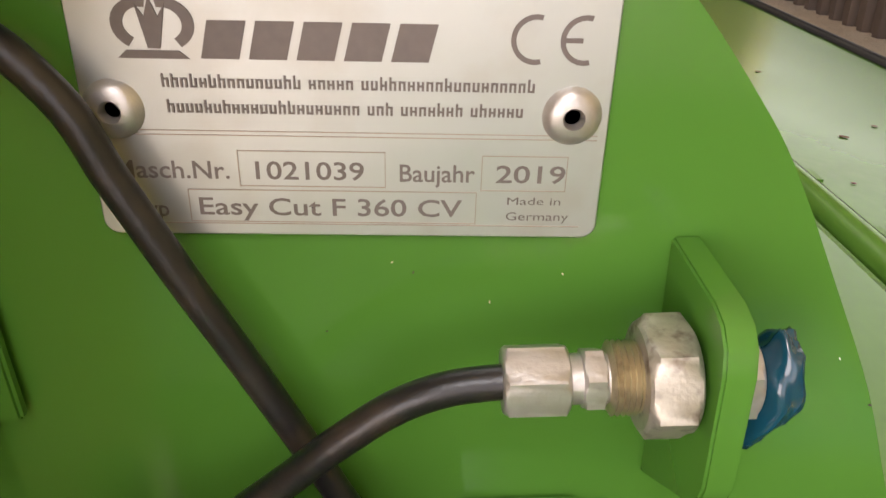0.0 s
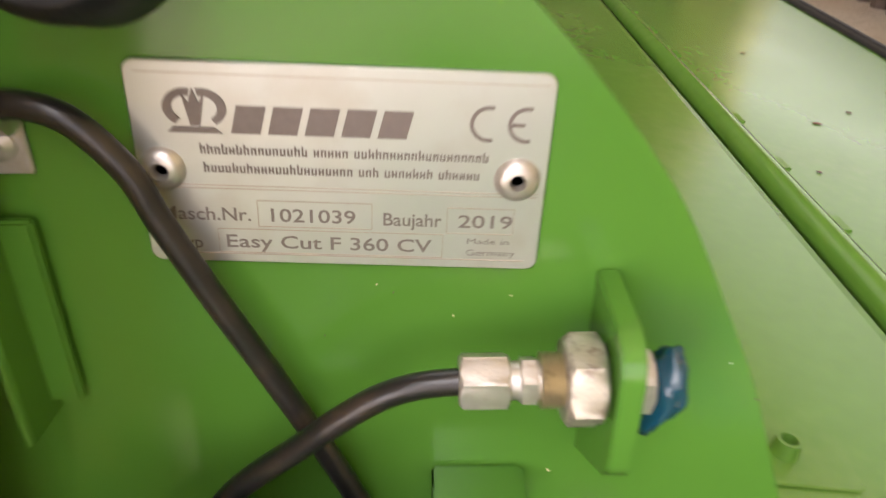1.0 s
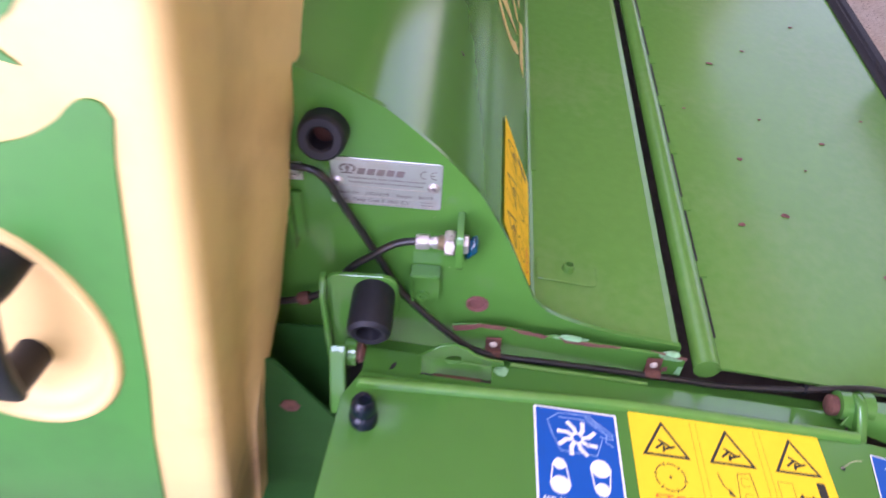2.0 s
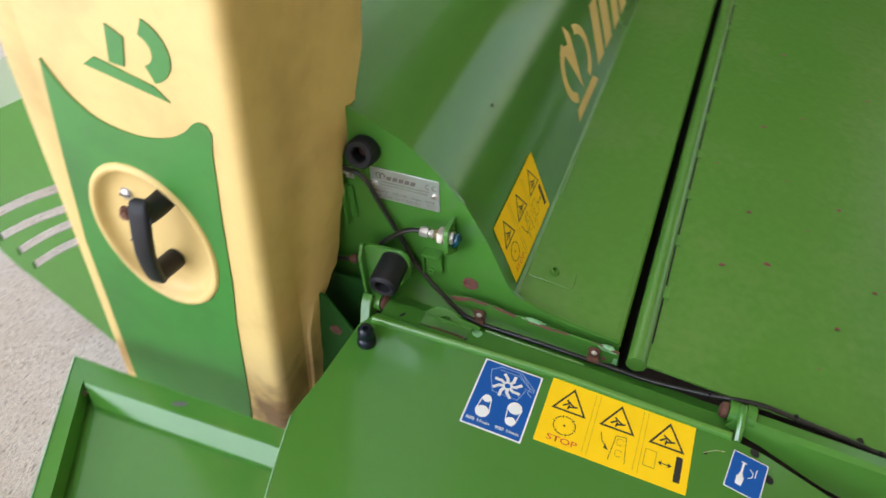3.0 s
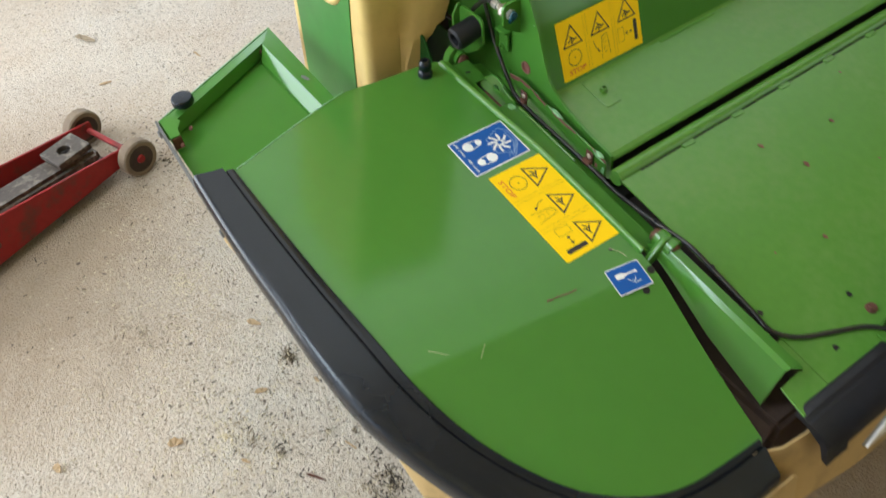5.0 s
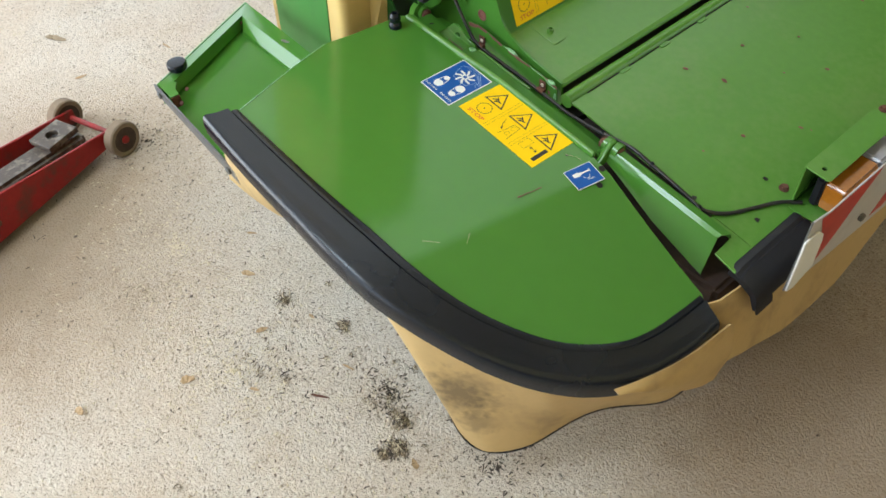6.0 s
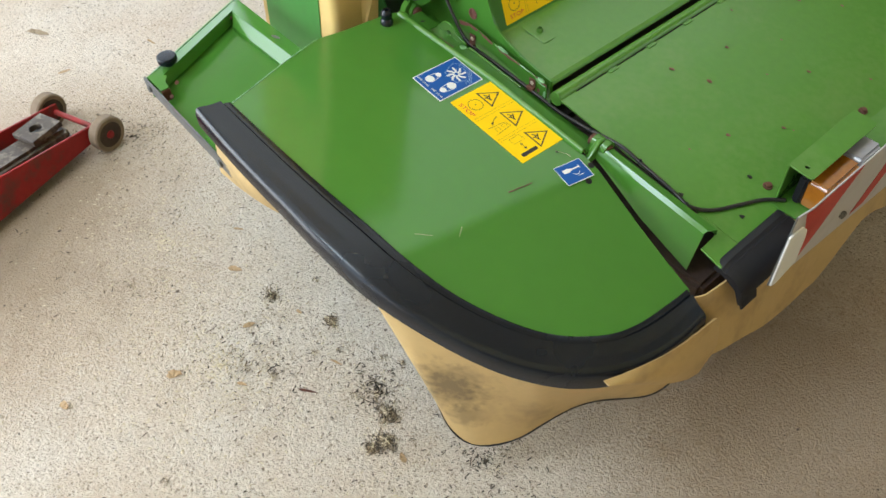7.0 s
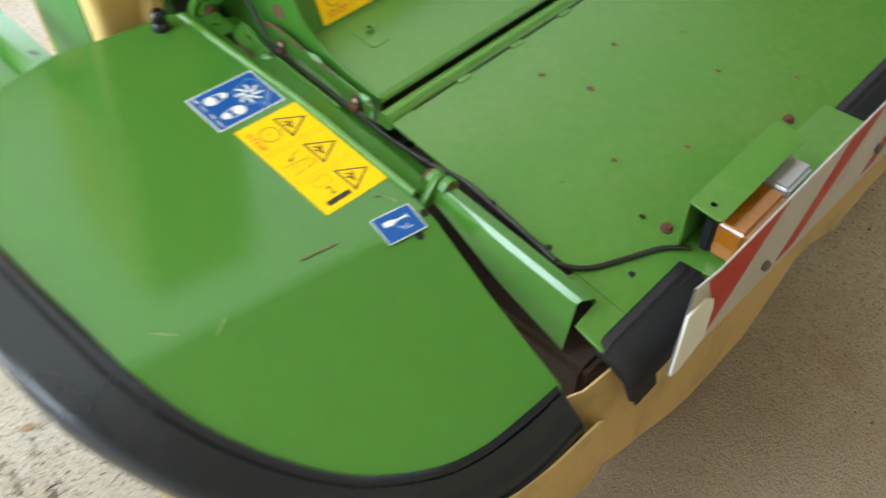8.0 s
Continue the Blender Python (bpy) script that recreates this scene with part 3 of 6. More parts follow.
# end plate of the hood
edge = [(-0.03, 0.990), (0.002, 0.977), (0.033, 0.960), (0.060, 0.943), (0.097, 0.908), (0.123, 0.880), (0.142, 0.856), (0.154, 0.838), (0.171, 0.805), (0.187, 0.772), (0.200, 0.738), (0.212, 0.707),
        (0.222, 0.685), (0.238, 0.668), (0.270, 0.651), (0.324, 0.634), (0.408, 0.617)]
edge = [tuple(p)[:2] for p in smooth_path([(a, b, 0) for a, b in edge], 4)]
outline = edge + [(0.412, 0.56), (0.25, 0.55), (-0.12, 0.55), (-0.12, 1.012), (-0.06, 0.997)]
end_plate = part("end_plate", prism(outline[::-1], 0.006, (0, 0, 0), (1, 0, 0), (0, 0, 1), holes=[ring(0.153, 0.675, 0.0105, n=20)], bevel=0.0009), M_GREEN, mower,
                 "bright green end plate of the hood")
end_plate.location.y = 0.006
part("rusty_plug", lathe([(0.0, -0.011), (0.0040, -0.010), (0.0072, -0.008), (0.0092, 0.0006), (0.0112, 0.002), (0.0138, 0.0014), (0.0138, -0.001)][::-1], (0.153, 0.0, 0.675), (0, -1, 0), 22), M_RUSTPINK, mower,
     "rusty sunk plug in the end plate")
# black sheet added so the space behind the cover looks unlit
part("shade_backing", box((-0.60, 0.03, 0.30), (0.16, 0.05, 0.78), 0.003), M_SHADE, mower)
# solid box added below; its dark rust colour also holds the shade there
part("underside_block", box((-0.10, -0.085, 0.10), (0.925, 3.05, 0.430), 0.01), M_BED, mower, "rusty block added under the guards, shade in its dark colour")

# name plate
NP_O, NP_U, NP_V = Vector((-0.0080, -0.0018, 0.8270)), Vector((0.1157, 0, -0.0045)).normalized(), Vector((0.0045, 0, 0.1157)).normalized()
NP_N = Vector((0, -1, 0))
name_plate = part("name_plate", prism(rounded(0.1153, 0.0612, 0.0035), 0.0016, NP_O + Vector((0, 0.0016, 0)), NP_U, NP_V, bevel=0.0003), M_ALU, mower,
                  "silver aluminium name plate with dark print")


def np_at(a, b, lift=0.00025):
    return NP_O + NP_U * a + NP_V * b + NP_N * lift


def np_print(name, shapes, label="", mat=M_PRINT):
    flat_shapes(name, [(p, 0, 1 + 0.25 * (k % 4)) for k, p in enumerate(shapes)], np_at(0, 0, -0.00022), NP_U, NP_V, name_plate, [mat], label, 0.00025)


# maker's mark as plain shapes: a crown and five slanted blocks
crown = [band(0.0158, 0.0484, 0.0034, 0.0055, 80, 238, 12, 1.2), band(0.0198, 0.0484, 0.0034, 0.0055, -58, 100, 12, 1.2),
         [(0.0146, 0.0526), (0.0163, 0.0434), (0.0189, 0.0434), (0.0208, 0.0526), (0.0191, 0.0500), (0.0177, 0.0540), (0.0163, 0.0500)],
         [(0.0098, 0.0413), (0.0247, 0.0413), (0.0226, 0.0430), (0.0117, 0.0430)]]
np_print("crown_mark", crown)
for i in range(5):
    a = 0.0270 + i * 0.0100
    np_print("maker_block", [[(a, 0.0414), (a + 0.0080, 0.0414), (a + 0.0100, 0.0494), (a + 0.0020, 0.0494)]])
np_print("conformity_mark", [band(0.0976, 0.0466, 0.0042, 0.0053, 75, 285), band(0.1081, 0.0466, 0.0042, 0.0053, 75, 285), [(0.1039, 0.0461), (0.1076, 0.0461), (0.1076, 0.0471), (0.1039, 0.0471)]])
bars = []
rb = random.Random(3)
for row, x0, words in ((0.0352, 0.0180, (15, 5, 19)), (0.0296, 0.0185, (21, 3, 7, 6))):
    a = x0
    for count in words:
        for k in range(count):
            h = 0.0020 + (0.0009 if rb.random() < 0.3 else 0.0)
            bars += [[(a, row), (a + 0.0005, row), (a + 0.0005, row + h), (a, row + h)], [(a + 0.0010, row), (a + 0.0015, row), (a + 0.0015, row + 0.0020), (a + 0.0010, row + 0.0020)]]
            lo = row + rb.choice((0.0, 0.0008, 0.0016))
            bars.append([(a + 0.0005, lo), (a + 0.0010, lo), (a + 0.0010, lo + 0.0004), (a + 0.0005, lo + 0.0004)])
            a += 0.0020
        a += 0.0013
np_print("text_bar", bars)
for s in ([(0.004, 0.0255), (0.113, 0.0255)], [(0.004, 0.0245), (0.113, 0.0245)], [(0.004, 0.0030), (0.111, 0.0030)], [(0.003, 0.0580), (0.113, 0.0580)]):
    np_print("ruled_line", stroke(s, 0.00018), "", M_RULE)
for x, y, w, h in ((0.0325, 0.0125, 0.0330, 0.0085), (0.0875, 0.0120, 0.0195, 0.0085), (0.0205, 0.0035, 0.066, 0.0080)):
    np_print("ruled_frame", stroke([(x, y), (x + w, y), (x + w, y + h), (x, y + h)], 0.00018, True), "", M_RULE)
for text, x, y, h, w in (("Masch.Nr.", 0.0048, 0.0142, 0.0044, 0.0255), ("1021039", 0.0362, 0.0142, 0.0045, 0.0245), ("Baujahr", 0.0688, 0.0140, 0.0044, 0.0172),
                         ("2019", 0.0908, 0.0140, 0.0044, 0.0160), ("Typ", 0.0075, 0.0047, 0.0042, 0.0080), ("Easy Cut F 360 CV", 0.0226, 0.0052, 0.0045, 0.0607),
                         ("Made in", 0.0938, 0.0085, 0.0020, 0.0125), ("Germany", 0.0937, 0.0045, 0.0022, 0.0148)):
    lettering(text, np_at(x, y, 0.00012), NP_U, NP_V, h, M_PRINT, name_plate, w, bold=0.012 if h > 0.003 else 0.0)
for x in (0.0, 0.1):
    z = 0.8568 - 0.0039 * x / 0.1
    part("rivet", lathe([(0.0019, -0.004), (0.0019, 0.0014), (0.0025, 0.0028), (0.0046, 0.0026), (0.0062, 0.0013), (0.0067, 0.0)], (x, -0.0018, z), (0, -1, 0), 26), M_ZINC, name_plate,
              "domed steel blind rivet")
    part("rivet_core", lathe([(0.00195, 0.0), (0.0, -0.0004)], (x, -0.0018, z), (0, -1, 0), 16), M_RUST, name_plate)

for x, z, r_, m_ in ((0.188, 0.768, 0.0011, M_CRUMB), (0.0636, 0.8135, 0.0007, M_CRUMB), (0.0825, 0.8045, 0.0008, M_STRAW), (0.0585, 0.8165, 0.0006, M_STRAW), (0.1005, 0.8120, 0.0006, M_STRAW), (0.176, 0.784, 0.0007, M_WHITE), (0.1135, 0.7715, 0.0008, M_CRUMB), (0.041, 0.797, 0.0005, M_CRUMB), (0.118, 0.735, 0.0012, M_STRAW), (0.072, 0.706, 0.0010, M_CRUMB)):
    part("dirt_speck", prism(ring(0, 0, r_ * 0.25, r_ * 0.55, 7, x * 40), 0.0003, (x, -0.0062, z), (1, 0, 0), (0, 0, 1)), m_, end_plate)
for y_, z, r_ in ((0.224, 0.876, 0.0035), (0.55, 0.93, 0.003), (1.0, 0.88, 0.004)):
    hx = [a[0] + (b[0] - a[0]) * (z - a[1]) / (b[1] - a[1]) for a, b in zip(HOOD, HOOD[1:]) if b[1] <= z <= a[1]][0]
    part("dirt_speck", prism(ring(0, 0, r_, r_ * 0.45, 8, 0.8), 0.0008, (hx + 0.0016, y_, z + 0.0010), (0, 1, 0), (-0.6, 0, 0.8)), M_CRUMB, hood)

# upper rubber buffer, holding clip and first hose
part("rubber_ring", lathe([(0.0115, 0.002), (0.0115, 0.027), (0.0135, 0.0295), (0.0205, 0.0295), (0.0232, 0.0265), (0.0242, 0.020), (0.0242, 0.0), (0.0115, 0.0)], (-0.0065, 0.0, 0.9205), (0, -1, 0.28), 32),
     M_RUBBER_MATT, mower, "round black rubber buffer with a deep hole")
part("ring_bottom", lathe([(0.0116, 0.004), (0.0, 0.004)], (-0.0065, 0.0, 0.9205), (0, -1, 0.28), 20), M_RUST, mower)


def p_clip(at, mat, size=0.014, label="", rivet_mat=None, up=1):
    x, y, z = at
    z0, z1 = sorted((z - up * size * 0.6, z + up * size * 0.9))
    c = part("hose_clip", merge(box((x - size / 2, y - 0.002, z0), (x + size / 2, y, z1), 0.0006), pipe([(x - size * 0.5, y - 0.0062, z + up * size * 0.72), (x + size * 0.5, y - 0.0062, z + up * size * 0.72)], 0.0062, 14, 2)), mat, mower, label)
    part("clip_rivet", lathe([(0.0014, 0.0), (0.0014, 0.0022), (0.0024, 0.0026), (0.0048, 0.0010), (0.005, 0.0)], (x, y - 0.002, z), (0, -1, 0), 18), rivet_mat or M_ZINC, c)
    return c


p_clip((-0.0430, -0.0005, 0.8644), M_ZINC, 0.015, "zinc plated hose clip")
part("long_hose", pipe([(-0.075, -0.005, 0.882), (-0.043, -0.009, 0.8785), (-0.0285, -0.0105, 0.8785), (-0.0172, -0.011, 0.8738), (-0.0060, -0.011, 0.8600), (-0.0002, -0.011, 0.8452),
                            (0.0057, -0.011, 0.8316), (0.0129, -0.011, 0.8153), (0.0220, -0.011, 0.7960), (0.0331, -0.0115, 0.7722), (0.0437, -0.012, 0.7485), (0.0629, -0.014, 0.7075),
                            (0.0960, -0.018, 0.667), (0.140, -0.026, 0.629), (0.1677, -0.030, 0.6185), (0.195, -0.030, 0.6125), (0.251, -0.030, 0.6075), (0.327, -0.030, 0.5995),
                            (0.373, -0.030, 0.5935), (0.411, -0.030, 0.5885), (0.464, -0.032, 0.5845), (0.522, -0.032, 0.5855), (0.559, -0.032, 0.588), (0.633, -0.028, 0.592), (0.688, -0.026, 0.579),
                            (0.750, -0.026, 0.565), (0.790, -0.027, 0.556), (0.822, -0.028, 0.550), (0.855, 0.002, 0.543), (0.882, 0.060, 0.538), (0.905, 0.110, 0.535), (0.935, 0.140, 0.535)], 0.0040, 14, 6), M_HOSE, mower,
              "long black cable running over the machine")
for p, d in (((0.5591, -0.032, 0.5875), (1, 0, -0.15)), ((0.688, -0.026, 0.579), (1, 0, -0.15)), ((0.815, -0.030, 0.549), (1, 0.1, -0.15))):
    part("cable_tie", merge(lathe([(0.0043, -0.002), (0.0056, -0.002), (0.0056, 0.002), (0.0043, 0.002)], p, d, 14), box((p[0] - 0.002, p[1] - 0.002, p[2] + 0.004), (p[0] + 0.003, p[1] + 0.002, p[2] + 0.009), 0.0005)), M_RUBBER_MATT, mower)

# bulkhead fitting with its short hose
FY, FZ = -0.0262, 0.7995
part("short_hose", pipe([(-0.10, -0.018, 0.680), (-0.0816, -0.020, 0.6817), (-0.047, -0.020, 0.6908), (-0.0158, -0.020, 0.7100), (0.0090, -0.0215, 0.7475), (0.0345, -0.0255, 0.7730), (0.0456, -0.0265, 0.7833),
                         (0.0591, FY, 0.7928), (0.0720, FY, 0.7978), (0.088, FY, FZ)], 0.0041, 18, 8), M_HOSE, mower, "short black hydraulic hose")
part("hose_nut", hexagon(0.0152, 0.0832, 0.0980, (0, FY, FZ), (1, 0, 0), 0.0011, radians(30)), M_ZINC, mower, "silver hexagonal hose nut")
part("adapter_nut", merge(hexagon(0.0130, 0.1008, 0.1062, (0, FY, FZ), (1, 0, 0), 0.0007, radians(30)), lathe([(0.0058, 0.096), (0.0058, 0.112)], (0, FY, FZ), (1, 0, 0), 20)), M_ZINC, mower, "small silver hexagonal adapter")
thread = [(0.0, 0.1065)]
for i in range(6):
    h = 0.1068 + i * 0.0013
    thread += [(0.0076, h), (0.0086, h + 0.0006)]
part("thread", lathe(thread + [(0.0078, 0.118), (0.0, 0.118)], (0, FY, FZ), (1, 0, 0), 26), material("brassy_thread", (0.52, 0.45, 0.3), 0.35, 0.8, 0.2, 300, dirt=(0.15, 0.11, 0.07), dirt_amount=0.6, dirt_scale=150), mower, "brassy screw thread")
part("lock_nut", hexagon(0.0254, 0.1136, 0.1252, (0, FY, FZ), (1, 0, 0), 0.0018, radians(8)), material("spotted_zinc", (0.50, 0.46, 0.39), 0.46, metal=0.75, spread=0.08, grain=500, bump=0.08, bump_scale=900, dirt=(0.16, 0.11, 0.09), dirt_amount=0.85, dirt_scale=230), mower, "large worn zinc lock nut with rust spots")
part("outer_nut", hexagon(0.0185, 0.1330, 0.1395, (0, FY, FZ), (1, 0, 0), 0.0012, radians(30)), M_ZINC, mower)
cap = bmesh.new()
bmesh.ops.create_uvsphere(cap, u_segments=32, v_segments=24, radius=1)
for v in cap.verts:
    w = 0.16 * noise.noise(v.co * 2.0)
    w += 0.07 * noise.noise(v.co * Vector((2, 9, 4)))
    v.co = Vector((0.1450 + v.co.x * 0.0058 * (1 + w) - 0.0075 * max(0, -v.co.z), FY + v.co.y * 0.0095 * (1 + w), FZ - 0.0035 + v.co.z * 0.0150 * (1 + w)))
part("dust_cap", cap, M_BLUECAP, mower, "crumpled translucent blue plastic dust cap", 80)
part("hose_collar", lathe([(0.004, -0.006), (0.0075, -0.006), (0.008, 0.0), (0.0072, 0.007), (0.004, 0.007)], (-0.050, -0.020, 0.6900), (0.95, 0, 0.28), 16), M_RUST, mower, "rusty hose collar")
# bracket that carries the fitting
brk = [(0.0, 0.8217), (-0.030, 0.8212), (-0.0360, 0.8195), (-0.0400, 0.8155), (-0.0415, 0.8095), (-0.0415, 0.7795), (-0.0395, 0.7740), (-0.035, 0.7690), (0.0, 0.746)]
part("fitting_bracket", prism([(b, a) for b, a in brk], 0.0072, (0.1265, 0, 0), (0, 1, 0), (0, 0, 1), bevel=0.0007, seg=2), M_GREEN, mower, "green angle bracket holding the hose fitting")

# small welded tabs on the end plate
part("weld_tab", merge(box((0.0755, -0.018, 0.690), (0.0785, 0.0, 0.738), 0.001), box((0.0755, -0.020, 0.733), (0.1085, 0.0, 0.7385), 0.0015), box((0.0785, -0.010, 0.690), (0.1075, -0.007, 0.735), 0.001)), M_GREEN, mower, "small welded green box tab")
part("tab_nut", lathe([(0.0035, -0.004), (0.0035, 0.0035), (0.0075, 0.0035), (0.0075, -0.002)], (0.0885, -0.010, 0.697), (0, -1, 0), 16), M_GREEN, mower)
part("guide_tab", merge(prism([(-0.022, 0.770), (0.0, 0.768), (0.0, 0.845), (-0.012, 0.845), (-0.022, 0.825)], 0.0035, (-0.0525, 0, 0), (0, 1, 0), (0, 0, 1), bevel=0.001),
                        box((-0.0525, -0.006, 0.775), (-0.039, -0.002, 0.842), 0.001)), M_GREEN, mower, "bent green guide tab")

# hinge arch with the lower buffer
arch = [(-0.019, 0.600)] + [(-0.019 + 0.018 - 0.018 * math.cos(radians(a)), 0.735 + 0.020 * math.sin(radians(a))) for a in range(0, 91, 15)] + \
       [(0.046 + 0.018 * math.sin(radians(a)), 0.737 + 0.018 * math.cos(radians(a))) for a in range(0, 91, 15)] + [(0.064, 0.700), (0.045, 0.675), (0.0, 0.640), (0.0, 0.600)]
part("hinge_arch", prism(arch, 0.006, (0, -0.034, 0), (1, 0, 0), (0, 0, 1), bevel=0.001), M_GREEN, mower, "green arched hinge plate")
part("arch_flange", prism([(0.0, 0.60), (-0.020, 0.60), (-0.022, 0.735), (-0.010, 0.754), (0.0, 0.754)], 0.006, (-0.0215, -0.034, 0), (0, 1, 0), (0, 0, 1), bevel=0.0012), M_GREEN, mower)
part("hinge_lug", prism([(-0.112, 0.592), (-0.098, 0.588), (-0.066, 0.630), (-0.060, 0.655), (-0.072, 0.672), (-0.085, 0.662)], 0.018, (-0.012, 0, 0), (0, 1, 0), (0, 0, 1), bevel=0.0015), M_GREEN, mower, "green hinge lug")
part("hinge_bolt", lathe([(0.0, 0.0), (0.012, 0.0), (0.0125, 0.006), (0.008, 0.010), (0.0, 0.011)], (0.016, -0.060, 0.6455), (1, 0, 0), 18), M_RUST, mower, "rusty hinge bolt")
part("hinge_collar", lathe([(0.008, -0.014), (0.0165, -0.014), (0.0165, 0.0), (0.008, 0.0)], (0.016, -0.060, 0.6455), (1, 0, 0), 24), M_GREEN, mower)
part("lower_buffer", lathe([(0.011, 0.030), (0.0135, 0.058), (0.019, 0.060), (0.0235, 0.056), (0.0245, 0.05), (0.0235, 0.0), (0.0, 0.0)], (0.037, -0.034, 0.7285), (0, -1, -0.15), 32), M_RUBBER_MATT, mower,
     "black cylindrical rubber buffer")
part("buffer_bottom", lathe([(0.0115, 0.034), (0.0, 0.034)], (0.037, -0.034, 0.7285), (0, -1, -0.15), 16), M_RUST, mower)
# gusset in the darkened green: its shade is in the colour
part("gusset_plate", prism([(-0.16, 0.27), (0.010, 0.27), (0.000, 0.545), (-0.034, 0.605), (-0.071, 0.672), (-0.10, 0.675), (-0.16, 0.675)], 0.005, (0, -0.095, 0), (1, 0, 0), (0, 0, 1), bevel=0.001), M_SHADEGREEN, mower, "green gusset plate with its shade put into the colour")
part("gusset_bolt", hexagon(0.022, 0, 0.007, (-0.063, -0.095, 0.586), (0, -1, 0)), M_RUST, mower, "rusty bolt head")

# hinge bar of the side guard


def bar_z(x):
    return z_deck(x, -0.104)


def bar_rows(prof, xs):
    """The rolled lip runs slightly askew to the bar behind it."""
    return [[(x, y + bar_skew(x) * min(1.0, max(0.0, (-0.083 - y) / 0.016)), bar_z(x) + dz) for y, dz in prof] for x in xs]


def bar_skew(x):
    return -0.010 + 0.060 * (x - 0.026) if x < 0.33 else 0.0082


lip = [(-0.1180, -0.008), (-0.1178, 0.001), (-0.115, 0.0055), (-0.110, 0.0072), (-0.105, 0.0055), (-0.1015, 0.001), (-0.099, -0.005), (-0.094, -0.012), (-0.090, -0.017), (-0.083, -0.0195), (-0.057, -0.021), (-0.051, -0.024), (-0.048, -0.038), (-0.019, -0.048)]
bm = loft(bar_rows(lip, (0.026, 0.092, 0.174, 0.25, 0.33, 0.45, 0.600)))
bmesh.ops.delete(bm, geom=[f for f in bm.faces if 0.092 < f.calc_center_median().x < 0.174 and -0.083 < f.calc_center_median().y < -0.057], context="FACES")
part("hinge_bar", bevelled(solid(bm, 0.003), 0.0006, 1, 60), M_GREEN, mower, "long green hinge bar with a rolled lip")
# rounded lip in the paler green, which also carries its highlight
part("lip_rod", pipe([(x, -0.1100 + bar_skew(x), bar_z(x) + 0.0022) for x in (0.028, 0.12, 0.2, 0.33, 0.45, 0.598)], 0.0062, 14, 3), M_GREEN_DULL, mower, "rounded green lip of the hinge bar")
# lighter rod added in place of the sky's highlight on the bar
part("bar_highlight", pipe([(0.196, -0.0500, 0.6260), (0.28, -0.0500, 0.6150), (0.362, -0.0500, 0.6045)], 0.0026, 10, 2), M_GREEN_DULL, mower, "lighter green rod standing for the highlight along the hinge bar")
# plates added to hide the bright floor; their dark green stands for shade
part("backing_plate", box((-0.34, -0.034, 0.12), (-0.022, -0.030, 0.655), 0.001), M_SHADEGREEN, mower)
part("floor_screen", box((-0.40, -0.200, 0.26), (0.02, -0.034, 0.264), 0.001), M_SHADEGREEN, mower)
part("bar_slot", prism(ring(0, 0, 0.0022, 0.0062, 10, -0.5), 0.0006, (0.060, -0.078, bar_z(0.060) - 0.0190), (1, 0, -0.13), (0, 1, 0)), M_SHADE, mower)
part("hinge_pin", pipe([(0.105, -0.070, 0.616), (0.162, -0.070, 0.610)], 0.0065, 14, 2), M_RUST, mower, "rusty hinge pin")
web = [(0.074, 0.600), (0.190, 0.588), (0.188, 0.628), (0.168, 0.632), (0.156, 0.637), (0.144, 0.649), (0.130, 0.655), (0.114, 0.653), (0.102, 0.643), (0.090, 0.632), (0.074, 0.627)]
part("bar_web", prism(web, 0.004, (0, -0.053, 0.0095), (1, 0, 0), (0, 0, 1), holes=[ring(0.128, 0.628, 0.010, 0.0065, 14, 0.4)], bevel=0.0008), M_GREEN, mower, "arched green web with a hole")
for x, y, z, s, lx, lz in ((0.077, -0.066, 0.6400, 0.008, 1.2, 0.35), (0.186, -0.064, 0.6275, 0.009, 1.2, 0.35), (0.394, -0.0165, 0.622, 0.0045, 2.6, 0.9), (0.268, -0.0165, 0.6405, 0.0045, 3.4, 0.8)):
    bmw = bmesh.new()
    bmesh.ops.create_icosphere(bmw, subdivisions=2, radius=s)
    for v in bmw.verts:
        k = 1 + 0.35 * noise.noise(v.co * 220 + Vector((x * 90, 0, 0)))
        v.co = Vector((x + v.co.x * lx * k, y + v.co.y * k, z + v.co.z * lz * k - 0.15 * (v.co.x * lx)))
    part("weld_bead", bmw, M_PALEGREEN, mower, "pale weld bead")


def ragged(pts, step=0.004, amount=0.0016):
    """An outline with its edges broken up like flaked paint."""
    out = []
    for (ax, ay), (bx, by) in zip(pts, pts[1:] + pts[:1]):
        k = max(1, int(math.hypot(bx - ax, by - ay) / step))
        for i in range(k):
            x, y = ax + (bx - ax) * i / k, ay + (by - ay) * i / k
            out.append((x + amount * noise.noise(Vector((x * 420, y * 420, 3))), y + amount * noise.noise(Vector((x * 420, y * 420, 9)))))
    return out


flange = [(0.125, 0.636), (0.412, 0.580), (0.412, 0.612), (0.404, 0.620), (0.30, 0.634), (0.262, 0.639), (0.250, 0.645), (0.235, 0.642), (0.205, 0.652), (0.185, 0.655), (0.160, 0.659), (0.125, 0.654)]
part("rear_flange", prism(flange, 0.004, (0, -0.014, 0), (1, 0, 0), (0, 0, 1), bevel=0.001), M_GREEN, mower, "green flange with chipped rusty edge")
